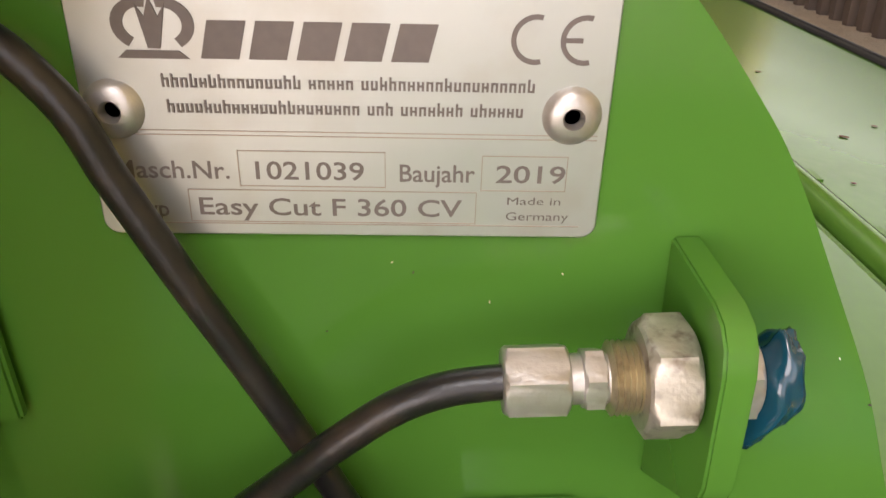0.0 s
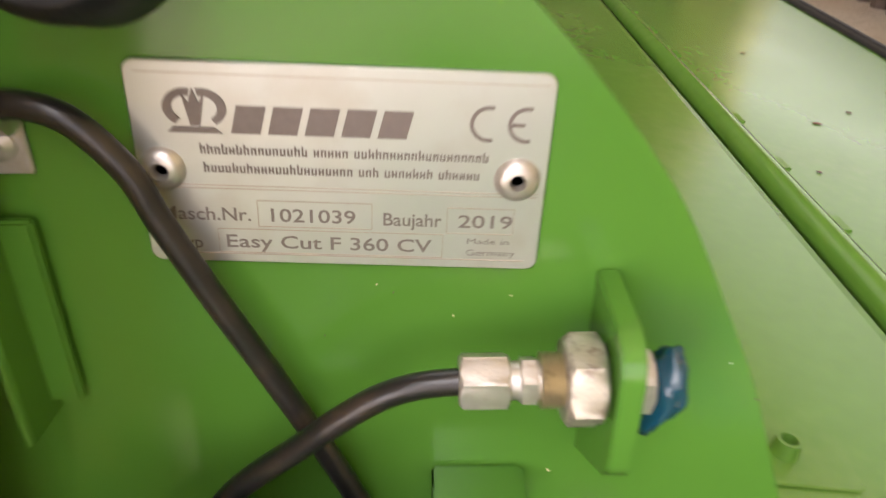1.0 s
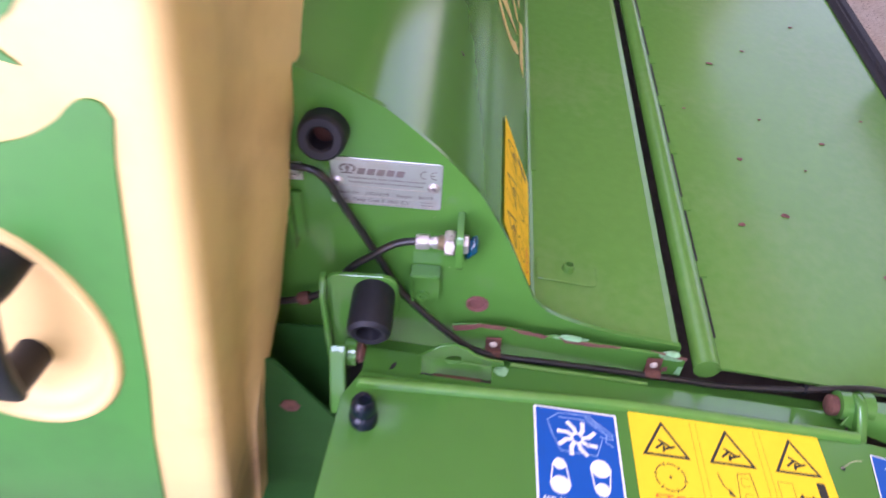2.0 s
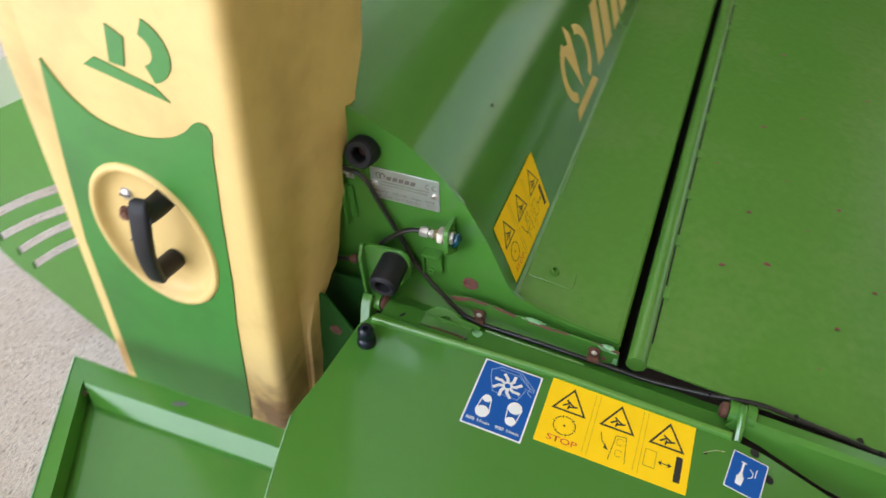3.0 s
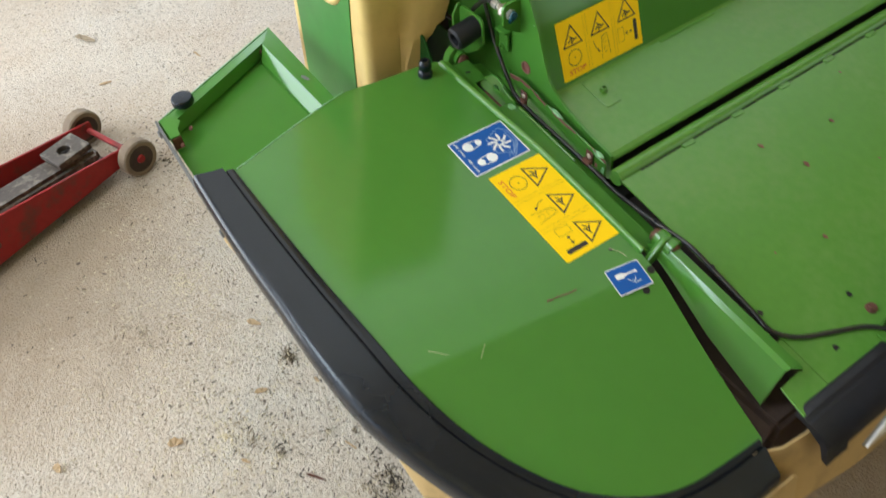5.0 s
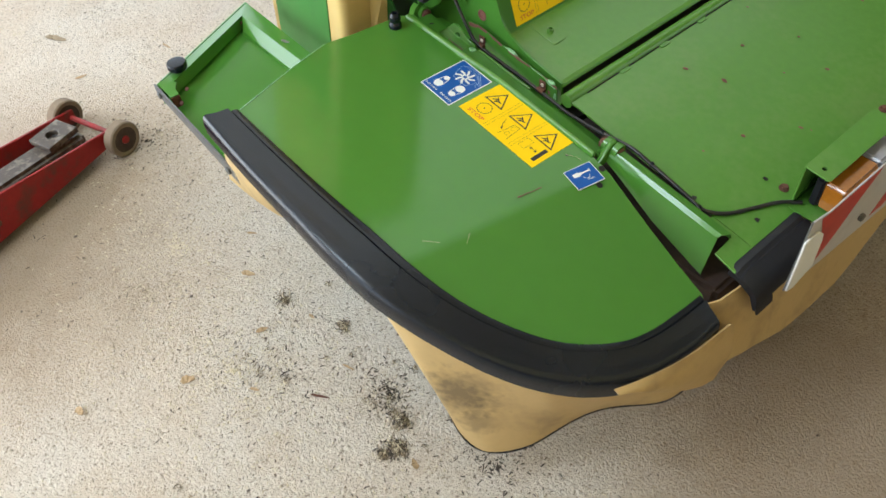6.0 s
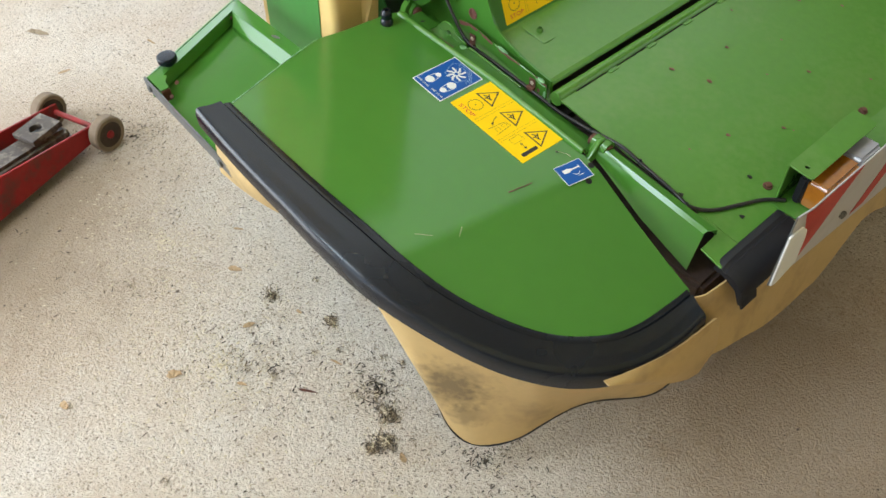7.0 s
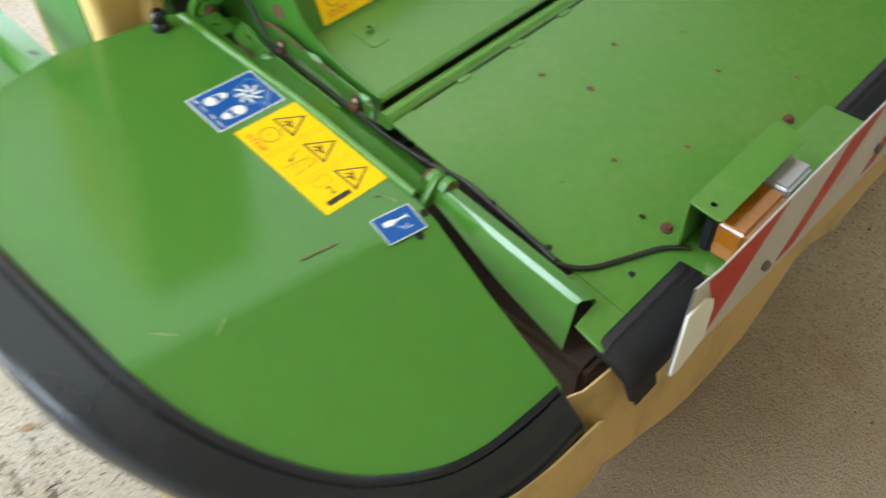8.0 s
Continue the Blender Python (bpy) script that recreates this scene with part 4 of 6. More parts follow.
for pts in ([(0.125, 0.6545), (0.160, 0.6605), (0.190, 0.6575), (0.186, 0.650), (0.160, 0.654), (0.140, 0.646), (0.128, 0.645)], [(0.192, 0.6565), (0.240, 0.6450), (0.236, 0.6395), (0.205, 0.6475)],
            [(0.252, 0.6445), (0.300, 0.6350), (0.330, 0.6325), (0.328, 0.6285), (0.290, 0.630), (0.262, 0.6345)], [(0.365, 0.630), (0.412, 0.6190), (0.413, 0.613), (0.395, 0.617)], [(0.385, 0.597), (0.392, 0.598), (0.393, 0.590), (0.386, 0.588)]):
    flat_shapes("rust_patch", [(ragged(pts), 0, 1)], (0, -0.0178, 0), (1, 0, 0), (0, 0, 1), mower, [M_RUSTPINK], "", 0.0005)
for pts in ([(0.141, 0.656), (0.158, 0.661), (0.163, 0.657), (0.150, 0.653)], [(0.246, 0.6445), (0.268, 0.644), (0.290, 0.643), (0.288, 0.6385), (0.262, 0.6395), (0.250, 0.641)], [(0.376, 0.622), (0.404, 0.619), (0.408, 0.611), (0.386, 0.613)], [(0.402, 0.585), (0.410, 0.584), (0.411, 0.600), (0.405, 0.600)]):
    flat_shapes("chipped_paint", [(ragged(pts), 0, 1)], (0, -0.0174, 0), (1, 0, 0), (0, 0, 1), mower, [M_PALEGREEN], "", 0.0005)
p_clip((0.1755, -0.0215, 0.6290), M_RUST, 0.019, "rusty hose clip", M_STRAWMETAL, -1)
p_clip((0.3731, -0.0215, 0.6080), M_RUST, 0.019, "rusty hose clip", M_STRAWMETAL, -1)
# second hinge and the channel beyond it
part("hinge_lug", prism([(-0.118, 0.570), (-0.104, 0.566), (-0.060, 0.578), (-0.043, 0.596), (-0.050, 0.612), (-0.068, 0.614)], 0.012, (0.603, 0, 0), (0, 1, 0), (0, 0, 1), bevel=0.002), M_GREEN, mower, "green hinge lug")
part("hinge_bolt", lathe([(0.0, 0.0), (0.0125, 0.0), (0.0125, 0.008), (0.008, 0.011), (0.0, 0.011)], (0.588, -0.055, 0.592), (-1, 0, 0.1), 18), M_RUST, mower, "rusty hinge bolt")
part("hinge_collar", lathe([(0.008, -0.003), (0.0175, -0.003), (0.0175, 0.013), (0.008, 0.013)], (0.602, -0.055, 0.592), (-1, 0, 0.1), 24), M_GREEN, mower)
part("hinge_collar", lathe([(0.008, 0.0), (0.0185, 0.0), (0.0185, 0.014), (0.010, 0.014)], (0.614, -0.055, 0.592), (1, 0, -0.1), 24), M_GREEN, mower)
part("hinge_bolt", lathe([(0.0, 0.0), (0.0125, 0.0), (0.0125, 0.014), (0.010, 0.017), (0.0, 0.017)], (0.614, -0.055, 0.592), (1, 0, -0.1), 18), M_RUST, mower, "rusty hinge bolt")
chan = []
for x, top, low in ((0.600, 0.600, 0.590), (0.66, 0.592, 0.560), (0.76, 0.578, 0.500), (0.892, 0.560, 0.445)):
    chan.append([(x + 0.008, -0.042, top - 0.018), (x + 0.008, -0.047, top - 0.003), (x, -0.066, top + 0.002), (x - 0.004, -0.074, top - 0.004), (x - 0.012, -0.082, low)])
part("side_channel", bevelled(solid(loft(chan), 0.0035), 0.0008, 1, 60), M_GREEN, mower, "green folded channel along the guard")

# large front panel with its hinge tube
PANEL_B = [(0.452, z_panel(0.452) - 0.002), (0.470, z_panel(0.470)), (0.60, z_panel(0.60)), (0.80, z_panel(0.80)), (0.943, z_panel(0.943)), (0.948, z_panel(0.948) - 0.004), (0.950, z_panel(0.95) - 0.05)]
front_panel = part("front_panel", extruded(PANEL_B, -0.018, 3.1, 0.004), M_GREEN_DULL, mower, "large dusty green hinged front panel with rust spots", 8)
part("panel_corner", prism([(0.0, -0.0185), (0.0, -0.030), (0.054, -0.033), (0.058, -0.086), (0.1095, -0.092), (0.1095, -0.0185)], -0.004, (0.84, 0, z_panel(0.84)), (1, 0, -0.165), (0, 1, 0), bevel=0.0006), M_GREEN_DULL, mower)
part("hinge_tube", lathe([(0.011, 0.0), (0.0165, 0.0), (0.0165, 3.1), (0.011, 3.1)], (0.441, -0.018, 0.598), (0, 1, 0), 24), M_GREEN_DULL, mower, "green hinge tube")
y = 0.03
while y < 3.0:
    part("hinge_slit", box((0.4568, y, z_panel(0.4585) - 0.004), (0.4592, y + 0.104, z_panel(0.4585) + 0.0004), 0), M_SHADE, mower, "", 0)
    part("hinge_tongue", box((0.4515, y + 0.106, z_panel(0.4592) - 0.003), (0.4670, y + 0.135, z_panel(0.4592) + 0.0006), 0.0006), M_GREEN_DULL, mower)
    y += 0.137
# sliding catch on the rear panel
zA = lambda x: 0.640 - 0.1453 * (x - 0.226)
part("panel_lug", prism(rounded(0.080, 0.040, 0.007), 0.0016, (0.2285, 0.080, zA(0.2285) + 0.0006), (1, 0, -0.1453), (0, 1, 0), bevel=0.001), M_GREEN_DULL, mower, "small green welded lug")
part("lug_bush", lathe([(0.0048, 0.0), (0.0048, 0.011), (0.0070, 0.011), (0.0082, 0.0)], (0.2705, 0.1040, zA(0.27) + 0.001), (0.1453, 0, 1), 18), M_GREEN_DULL, mower)

# rust spots and holes on the front panel
rng = random.Random(4)


def spot(x, y, r, mat, name, lift=0.0006, long=1.5):
    z = z_panel(x)
    pts = []
    for i in range(12):
        k = r * (1 + 0.25 * rng.uniform(-1, 1))
        pts.append((k * long * math.cos(i / 12 * 6.283), k * math.sin(i / 12 * 6.283)))
    flat_shapes(name, [(pts, 0, 1)], (x, y, z + lift), (1, 0.35, -0.165), (-0.35, 1, 0), front_panel, [mat], "", 0.0005)


for x, y, r in ((0.544, 0.262, 0.0052), (0.622, 0.301, 0.0056), (0.749, 0.200, 0.0045), (0.812, 0.318, 0.0040), (0.745, 0.520, 0.0045), (0.576, 0.428, 0.0045), (0.579, 0.725, 0.0050),
                (0.640, 0.560, 0.0028), (0.69, 0.43, 0.0026), (0.83, 0.33, 0.0018), (0.723, 0.099, 0.0022), (0.50, 0.55, 0.0025), (0.66, 0.80, 0.0036), (0.85, 0.62, 0.0030), (0.80, 0.95, 0.004), (0.60, 1.05, 0.004)):
    spot(x, y, r * 0.82, M_RUSTPINK, "rust_spot")
# holes are flat near-black discs, not cut through
for x, y in ((0.849, 0.141), (0.901, 0.042), (0.789, -0.013)):
    spot(x, y, 0.0052, M_SHADE, "drilled_hole", 0.0005, 1.0)
for x, y in ((0.887, 0.151), (0.894, 0.512)):
    part("panel_bolt", merge(hexagon(0.013, 0.002, 0.008, (x, y, z_panel(x)), (0.165, 0, 1)), lathe([(0.0, 0.0), (0.0105, 0.0), (0.0100, 0.0024), (0.0, 0.0024)], (x, y, z_panel(x)), (0.165, 0, 1), 18)), M_RUST, front_panel, "rusty bolt head with washer")

# maker print on the hood as plain blocks


def hood_print(name, poly, mat, label=""):
    """Print that follows the hood's curve: u along the hood, h up its face."""
    d = [0.0]
    prof = HOOD[::-1]
    for p, q in zip(prof, prof[1:]):
        d.append(d[-1] + math.hypot(q[0] - p[0], q[1] - p[1]))

    def at(u, h):
        i = max(k for k in range(len(d) - 1) if d[k] <= h + 1e-9)
        t = (h - d[i]) / (d[i + 1] - d[i])
        p, q = prof[i], prof[i + 1]
        n = Vector((q[1] - p[1], 0, -(q[0] - p[0]))).normalized()
        return Vector((p[0] + (q[0] - p[0]) * t, u, p[1] + (q[1] - p[1]) * t)) + n * 0.0007
    bm = bmesh.new()
    b2 = bmesh.new()
    vs = [b2.verts.new((a, b, 0)) for a, b in poly]
    b2.faces.new(vs)
    for h in d[1:9]:
        bmesh.ops.bisect_plane(b2, geom=b2.verts[:] + b2.edges[:] + b2.faces[:], plane_co=(0, h, 0), plane_no=(0, 1, 0))
    for v in b2.verts:
        v.co = at(v.co.x, max(0.0, v.co.y))
    bm.free()
    solid(b2, 0.0006)
    return finish(name, b2, mat, hood, label, 0)


hood_print("crown_mark", band(0.562, 0.118, 0.047, 0.068, 100, 250, 12), M_CREAMPRINT, "cream crown mark film")
hood_print("crown_mark", band(0.617, 0.118, 0.047, 0.068, -70, 80, 12), M_CREAMPRINT)
hood_print("crown_mark", [(0.537, 0.182), (0.584, 0.062), (0.603, 0.182), (0.589, 0.206), (0.573, 0.170)], M_CREAMPRINT)
hood_print("crown_mark", [(0.510, 0.024), (0.681, 0.024), (0.656, 0.049), (0.521, 0.046)], M_CREAMPRINT)
for i in range(5):
    a = 0.705 + i * 0.165
    hood_print("print_block", [(a, 0.045), (a + 0.055, 0.045), (a + 0.105, 0.165), (a + 0.05, 0.165)], M_CREAMPRINT)
    hood_print("print_block", [(a + 0.075, 0.045), (a + 0.135, 0.045), (a + 0.185, 0.165), (a + 0.125, 0.165)], M_CREAMPRINT)

# ---------------------------------------------------------------- stickers
W_, H_ = 0.222, 0.121


def triangle(x, y, s):
    return [(x, y), (x + s, y), (x + s / 2, y + s * 0.87)]


def warning_shapes(w, h):
    """Yellow sticker: three warning triangles over three pictograms."""
    out = [(rounded(w, h, 0.002), 0, 1)]
    c = w / 3
    for i in range(3):
        x = c * i + c * 0.14
        t = triangle(x, h * 0.54, c * 0.72)
        out.append((t, 1, 2))
        k = 0.16
        cx, cy = sum(p[0] for p in t) / 3, sum(p[1] for p in t) / 3
        out.append(([(cx + (a - cx) * (1 - k * 1.25), cy + (b - cy) * (1 - k * 1.25)) for a, b in t], 0, 3))
        for dx, dy, a, l in ((-0.006, -0.002, 40, 0.011), (0.0, 0.001, -35, 0.014), (0.004, -0.004, 20, 0.012), (-0.002, -0.006, 80, 0.006)):
            ca, sa = math.cos(radians(a)), math.sin(radians(a))
            out += [(q, 1, 4) for q in stroke([(cx + dx - ca * l / 2, cy + dy - sa * l / 2), (cx + dx + ca * l / 2, cy + dy + sa * l / 2)], 0.0028)]
    for i in (1, 2):
        for off in (-0.0035, 0.0035):
            out += [(q, 2, 2) for q in stroke([(c * i + off, h * 0.05), (c * i + off, h * 0.95)], 0.0004)]
    # turning arrows
    cx, cy, r = c * 0.5, h * 0.335, h * 0.135
    for k in range(6):
        a = k * 60
        out.append((band(cx, cy, r - 0.0007, r + 0.0007, a, a + 38, 5), 1, 2))
        e = radians(a + 46)
        ex, ey = cx + r * math.cos(e), cy + r * math.sin(e)
        out.append(([(ex + 0.003 * math.cos(e + 1.7), ey + 0.003 * math.sin(e + 1.7)), (ex - 0.0025 * math.cos(e), ey - 0.0025 * math.sin(e)), (ex + 0.0025 * math.cos(e), ey + 0.0025 * math.sin(e))], 1, 2))
    out.append((ring(cx, cy, 0.0018, n=10), 1, 2))
    # closing flap
    for q in stroke([(c * 1.22, h * 0.44), (c * 1.27, h * 0.33), (c * 1.38, h * 0.25)], 0.0012):
        out.append((q, 1, 2))
    out.append(([(c * 1.34, h * 0.30), (c * 1.43, h * 0.22), (c * 1.33, h * 0.235)], 1, 2))
    for s, mi, wd in (([(c * 1.46, h * 0.10), (c * 1.52, h * 0.46), (c * 1.72, h * 0.48), (c * 1.78, h * 0.12)], 1, 0.0009), (rounded(c * 0.11, h * 0.09, 0.002, c * 1.56, h * 0.34) , 2, 0.0006), (rounded(c * 0.11, h * 0.09, 0.002, c * 1.57, h * 0.18), 2, 0.0006)):
        out += [(q, mi, 2) for q in stroke(s, wd)]
    # keep-away pictogram in plain bars
    out += [(q, 2, 2) for q in stroke([(c * 2.12, h * 0.20), (c * 2.34, h * 0.20), (c * 2.34, h * 0.44), (c * 2.12, h * 0.44)], 0.0007, True)]
    out += [(q, 1, 2) for q in stroke([(c * 2.44, h * 0.31), (c * 2.60, h * 0.31)], 0.0015)]
    out.append(([(c * 2.39, h * 0.31), (c * 2.46, h * 0.345), (c * 2.46, h * 0.275)], 1, 2))
    out.append(([(c * 2.66, h * 0.31), (c * 2.59, h * 0.345), (c * 2.59, h * 0.275)], 1, 2))
    out.append((rounded(c * 0.13, h * 0.36, 0.002, c * 2.72, h * 0.12), 1, 2))
    return out


def warning_sticker(origin, u, v, parent, w=W_, h=H_, label="yellow warning sticker with black pictograms"):
    u, v = Vector(u).normalized(), Vector(v)
    v = (v - u * v.dot(u)).normalized()
    st = flat_shapes("warning_sticker", warning_shapes(w, h), origin, u, v, parent, [M_YELLOW, M_BLACK, material("faint_line", (0.17, 0.115, 0.012), 0.45, spread=0.05)], label, 0.00022)
    n = u.cross(v)
    lettering("STOP", Vector(origin) + u * (w * 0.075) + v * (h * 0.075) + n * 0.0008, u, v, h * 0.085, M_REDPRINT, st, w * 0.205, bold=0.01)
    return st


def deck_frame(x, y):
    e = 0.01
    u = Vector((e, 0, z_deck(x + e, y) - z_deck(x, y))).normalized()
    v = Vector((0, e, z_deck(x, y + e) - z_deck(x, y))).normalized()
    return u, v, u.cross(v).normalized()


# ---------------------------------------------------------------- side guard
INNER = [(0.077, -0.601), (0.180, -0.597), (0.286, -0.592), (0.380, -0.586), (0.480, -0.577), (0.594, -0.566), (0.690, -0.541), (0.780, -0.495), (0.850, -0.438), (0.900, -0.362), (0.920, -0.295), (0.926, -0.220), (0.928, -0.161)]
OUTER = [(0.054, -0.675), (0.174, -0.679), (0.275, -0.679), (0.370, -0.677), (0.480, -0.676), (0.590, -0.664), (0.700, -0.626), (0.808, -0.572), (0.885, -0.512), (0.938, -0.447), (0.976, -0.366), (0.993, -0.270), (0.992, -0.174)]
inner = [tuple(p)[:2] for p in smooth_path([(a, b, 0) for a, b in INNER], 5)]
outer = [tuple(p)[:2] for p in smooth_path([(a, b, 0) for a, b in OUTER], 5)]
mid = [((a[0] * 0.75 + b[0] * 0.25), (a[1] * 0.75 + b[1] * 0.25)) for a, b in zip(inner, outer)]
deck_outline = [(0.028, -0.104), (0.012, -0.140), (0.006, -0.262), (-0.001, -0.325), (0.0005, -0.340), (0.008, -0.372), (0.030, -0.455), (0.062, -0.560)] + mid + [(0.929, -0.152), (0.867, -0.1455), (0.782, -0.134), (0.655, -0.112), (0.60, -0.106)]
bm = bmesh.new()
bm.faces.new([bm.verts.new((x, y, 0)) for x, y in deck_outline])
for off in (-0.012, -0.006, 0.0, 0.006, 0.012):
    bmesh.ops.bisect_plane(bm, geom=bm.verts[:] + bm.edges[:] + bm.faces[:], plane_co=(0.638 + off, -0.123, 0), plane_no=(1, -0.133, 0))
for v in bm.verts:
    x, y = v.co.x, v.co.y
    d = x - (0.638 + 0.133 * (y + 0.123))
    z = (0.6605 - 0.1291 * x - 0.0625 * y) / 0.9897
    z -= 0.22 * (d if d > 0.012 else (0 if d < -0.012 else (d + 0.012) ** 2 / 0.048))
    v.co.z = z
r = bmesh.ops.extrude_face_region(bm, geom=bm.faces[:])
bmesh.ops.translate(bm, vec=(0, 0, -0.004), verts=[g for g in r["geom"] if isinstance(g, bmesh.types.BMVert)])
bmesh.ops.recalc_face_normals(bm, faces=bm.faces[:])
side_guard = part("side_guard", bevelled(bm, 0.0008, 1, 50), M_GREEN, mower, "smooth green sheet metal side guard")

prof = [(0.0, 0.001), (0.01, 0.0045), (0.03, 0.0060), (0.14, 0.0065), (0.185, 0.0062), (0.20, 0.0030), (0.215, 0.0030), (0.228, 0.0105), (0.245, 0.0130), (0.30, 0.0128), (0.45, 0.0108), (0.62, 0.0098), (0.78, 0.0105), (0.87, 0.0100), (0.93, 0.0050), (0.965, -0.006), (0.972, -0.020), (0.962, -0.036), (0.92, -0.038), (0.88, -0.020),
        (0.4, -0.010), (0.0, -0.006)]


def z_soft(x, y):
    d, w = x - (0.638 + 0.133 * (y + 0.123)), 0.08
    return (0.6605 - 0.1291 * x - 0.0625 * y) / 0.9897 - 0.22 * (d if d > w else 0.0 if d < -w else (d + w) ** 2 / (4 * w))


rows = []
for (ax, ay), (bx, by) in zip(inner, outer):
    za, zb = z_soft(ax, ay) + 0.001, z_soft(bx, by)
    rows.append([(ax + (bx - ax) * s, ay + (by - ay) * s, za + (zb - za) * s + h) for s, h in prof])
part("rubber_fender", loft(rows, closed=True), M_RUBBER, mower, "thick black rubber edge moulding of the guard", 50)
warning_sticker(Vector((0.3285, -0.2285, z_deck(0.3285, -0.2285) + 0.0004)), deck_frame(0.4, -0.17)[0], deck_frame(0.4, -0.17)[1], side_guard)


def blue_shapes(w, h):
    out = [(rounded(w, h, 0.002), 0, 1), (rounded(w - 0.005, h - 0.005, 0.0015, 0.0025, 0.0025), 1, 2)]
    cx, cy = w * 0.50, h * 0.70
    for k in range(8):
        a = radians(k * 45 + 10)
        p = [(cx + r_ * math.cos(a + b), cy + r_ * math.sin(a + b)) for r_, b in ((0.0055, 0), (0.013, 0.06), (0.021, 0.26))]
        for q in stroke(p, 0.0048):
            out.append((q, 0, 3))
    out.append((ring(cx, cy, 0.0075, n=16), 0, 4))
    out.append((ring(cx, cy, 0.0045, n=14), 1, 5))
    for s in ([(w * 0.16, h * 0.86), (w * 0.30, h * 0.945), (w * 0.66, h * 0.95), (w * 0.93, h * 0.78), (w * 0.93, h * 0.73), (w * 0.78, h * 0.75)], [(w * 0.62, h * 0.94), (w * 0.80, h * 0.80), (w * 0.93, h * 0.76)], [(w * 0.16, h * 0.86), (w * 0.20, h * 0.74), (w * 0.30, h * 0.56)], [(w * 0.30, h * 0.90), (w * 0.62, h * 0.90), (w * 0.74, h * 0.83)], [(w * 0.70, h * 0.92), (w * 0.86, h * 0.77), (w * 0.84, h * 0.70), (w * 0.92, h * 0.66)], [(w * 0.30, h * 0.56), (w * 0.72, h * 0.55), (w * 0.80, h * 0.72)]):
        out += [(q, 2, 3) for q in stroke(s, 0.0011)]
    for x, big_low in ((w * 0.27, True), (w * 0.74, False)):
        yl, yh, rl, rh = h * 0.235, h * 0.43, *((0.0105, 0.0068) if big_low else (0.0078, 0.0108))
        out += [(ring(x, yl, rl, n=18), 0, 3), (ring(x, yh, rh, n=18), 0, 3)]
        out += [(q, 0, 3) for q in stroke([(x - rl, yl), (x - rh, yh)], 0.0014) + stroke([(x + rl, yl), (x + rh, yh)], 0.0014)]
    return out


BW, BH = 0.0935, 0.1265
bo = Vector((0.2215, -0.2440, z_deck(0.2215, -0.2440) + 0.0004))
bu, bv, bn = deck_frame(0.27, -0.18)
M_PALEBLUE = material("pale_blue_print", (0.25, 0.36, 0.6), 0.4, spread=0.05)
blue = flat_shapes("instruction_sticker", blue_shapes(BW, BH), bo, bu, bv, side_guard, [M_WHITE, M_BLUE, M_PALEBLUE], "blue and white belt speed instruction sticker", 0.00022)
bvv = (bv - bu * bv.dot(bu)).normalized()
lettering("600 1/min", bo + bu * 0.006 + bvv * 0.0095 + bn * 0.0012, bu, bvv, 0.0058, M_WHITE, blue, 0.036, bold=0.012)
lettering("900 1/min", bo + bu * 0.051 + bvv * 0.0095 + bn * 0.0012, bu, bvv, 0.0058, M_WHITE, blue, 0.036, bold=0.012)
small = [(rounded(0.052, 0.067, 0.002), 0, 1), (rounded(0.049, 0.064, 0.0015, 0.0015, 0.0015), 1, 2), ([(0.014, 0.012), (0.023, 0.012), (0.024, 0.027), (0.013, 0.027)], 0, 3), ([(0.015, 0.027), (0.022, 0.027), (0.021, 0.033), (0.016, 0.033)], 0, 3)]
small += [(q, 0, 3) for q in stroke([(0.0185, 0.033), (0.0185, 0.052)], 0.0030) + stroke([(0.015, 0.052), (0.022, 0.052)], 0.0016) + stroke([(0.029, 0.030), (0.034, 0.034), (0.034, 0.042), (0.029, 0.045)], 0.0010) + stroke([(0.038, 0.036), (0.038, 0.050)], 0.0012)]
so = Vector((0.5955, -0.1890, z_deck(0.5955, -0.1890) + 0.0010))
flat_shapes("grease_sticker", small, so, Vector((0.051, -0.008, -0.0078)), Vector((0.008, 0.066, -0.0052)), side_guard, [M_WHITE, M_BLUE], "small blue and white lubrication sticker", 0.00022)
for x, y, rr in ((0.634, -0.117, 0.0072), (0.658, -0.150, 0.0068), (0.566, -0.147, 0.0028)):
    u, v, n = deck_frame(x, y)
    flat_shapes("guard_hole", [(ring(0, 0, rr, n=18), 0, 1)], Vector((x, y, z_deck(x, y))) + n * 0.0005, u, v, side_guard, [M_SHADE], "", 0.0003)
u, v, n = deck_frame(0.595, -0.274)
flat_shapes("rust_scratch", [(q, 0, 1) for q in stroke([(0.593, -0.300), (0.594, -0.285), (0.598, -0.270), (0.600, -0.252)], 0.0020) + stroke([(0.592, -0.300), (0.591, -0.306)], 0.003)], Vector((0, 0, z_deck(0, 0) + 0.0012)), (1, 0, -0.1304), (0, 1, -0.0631), side_guard, [M_RUSTPINK], "", 0.0003)
for pts in ([(0.560, -0.520), (0.575, -0.505), (0.583, -0.497)], [(0.615, -0.46), (0.60, -0.44)], [(0.567, -0.148), (0.585, -0.136), (0.597, -0.134)]):
    flat_shapes("paint_scratch", [(q, 0, 1) for q in stroke(pts, 0.0005)], Vector((0, 0, z_deck(0, 0) + 0.0012)), (1, 0, -0.1304), (0, 1, -0.0631), side_guard, [M_STRAW], "", 0.0003)
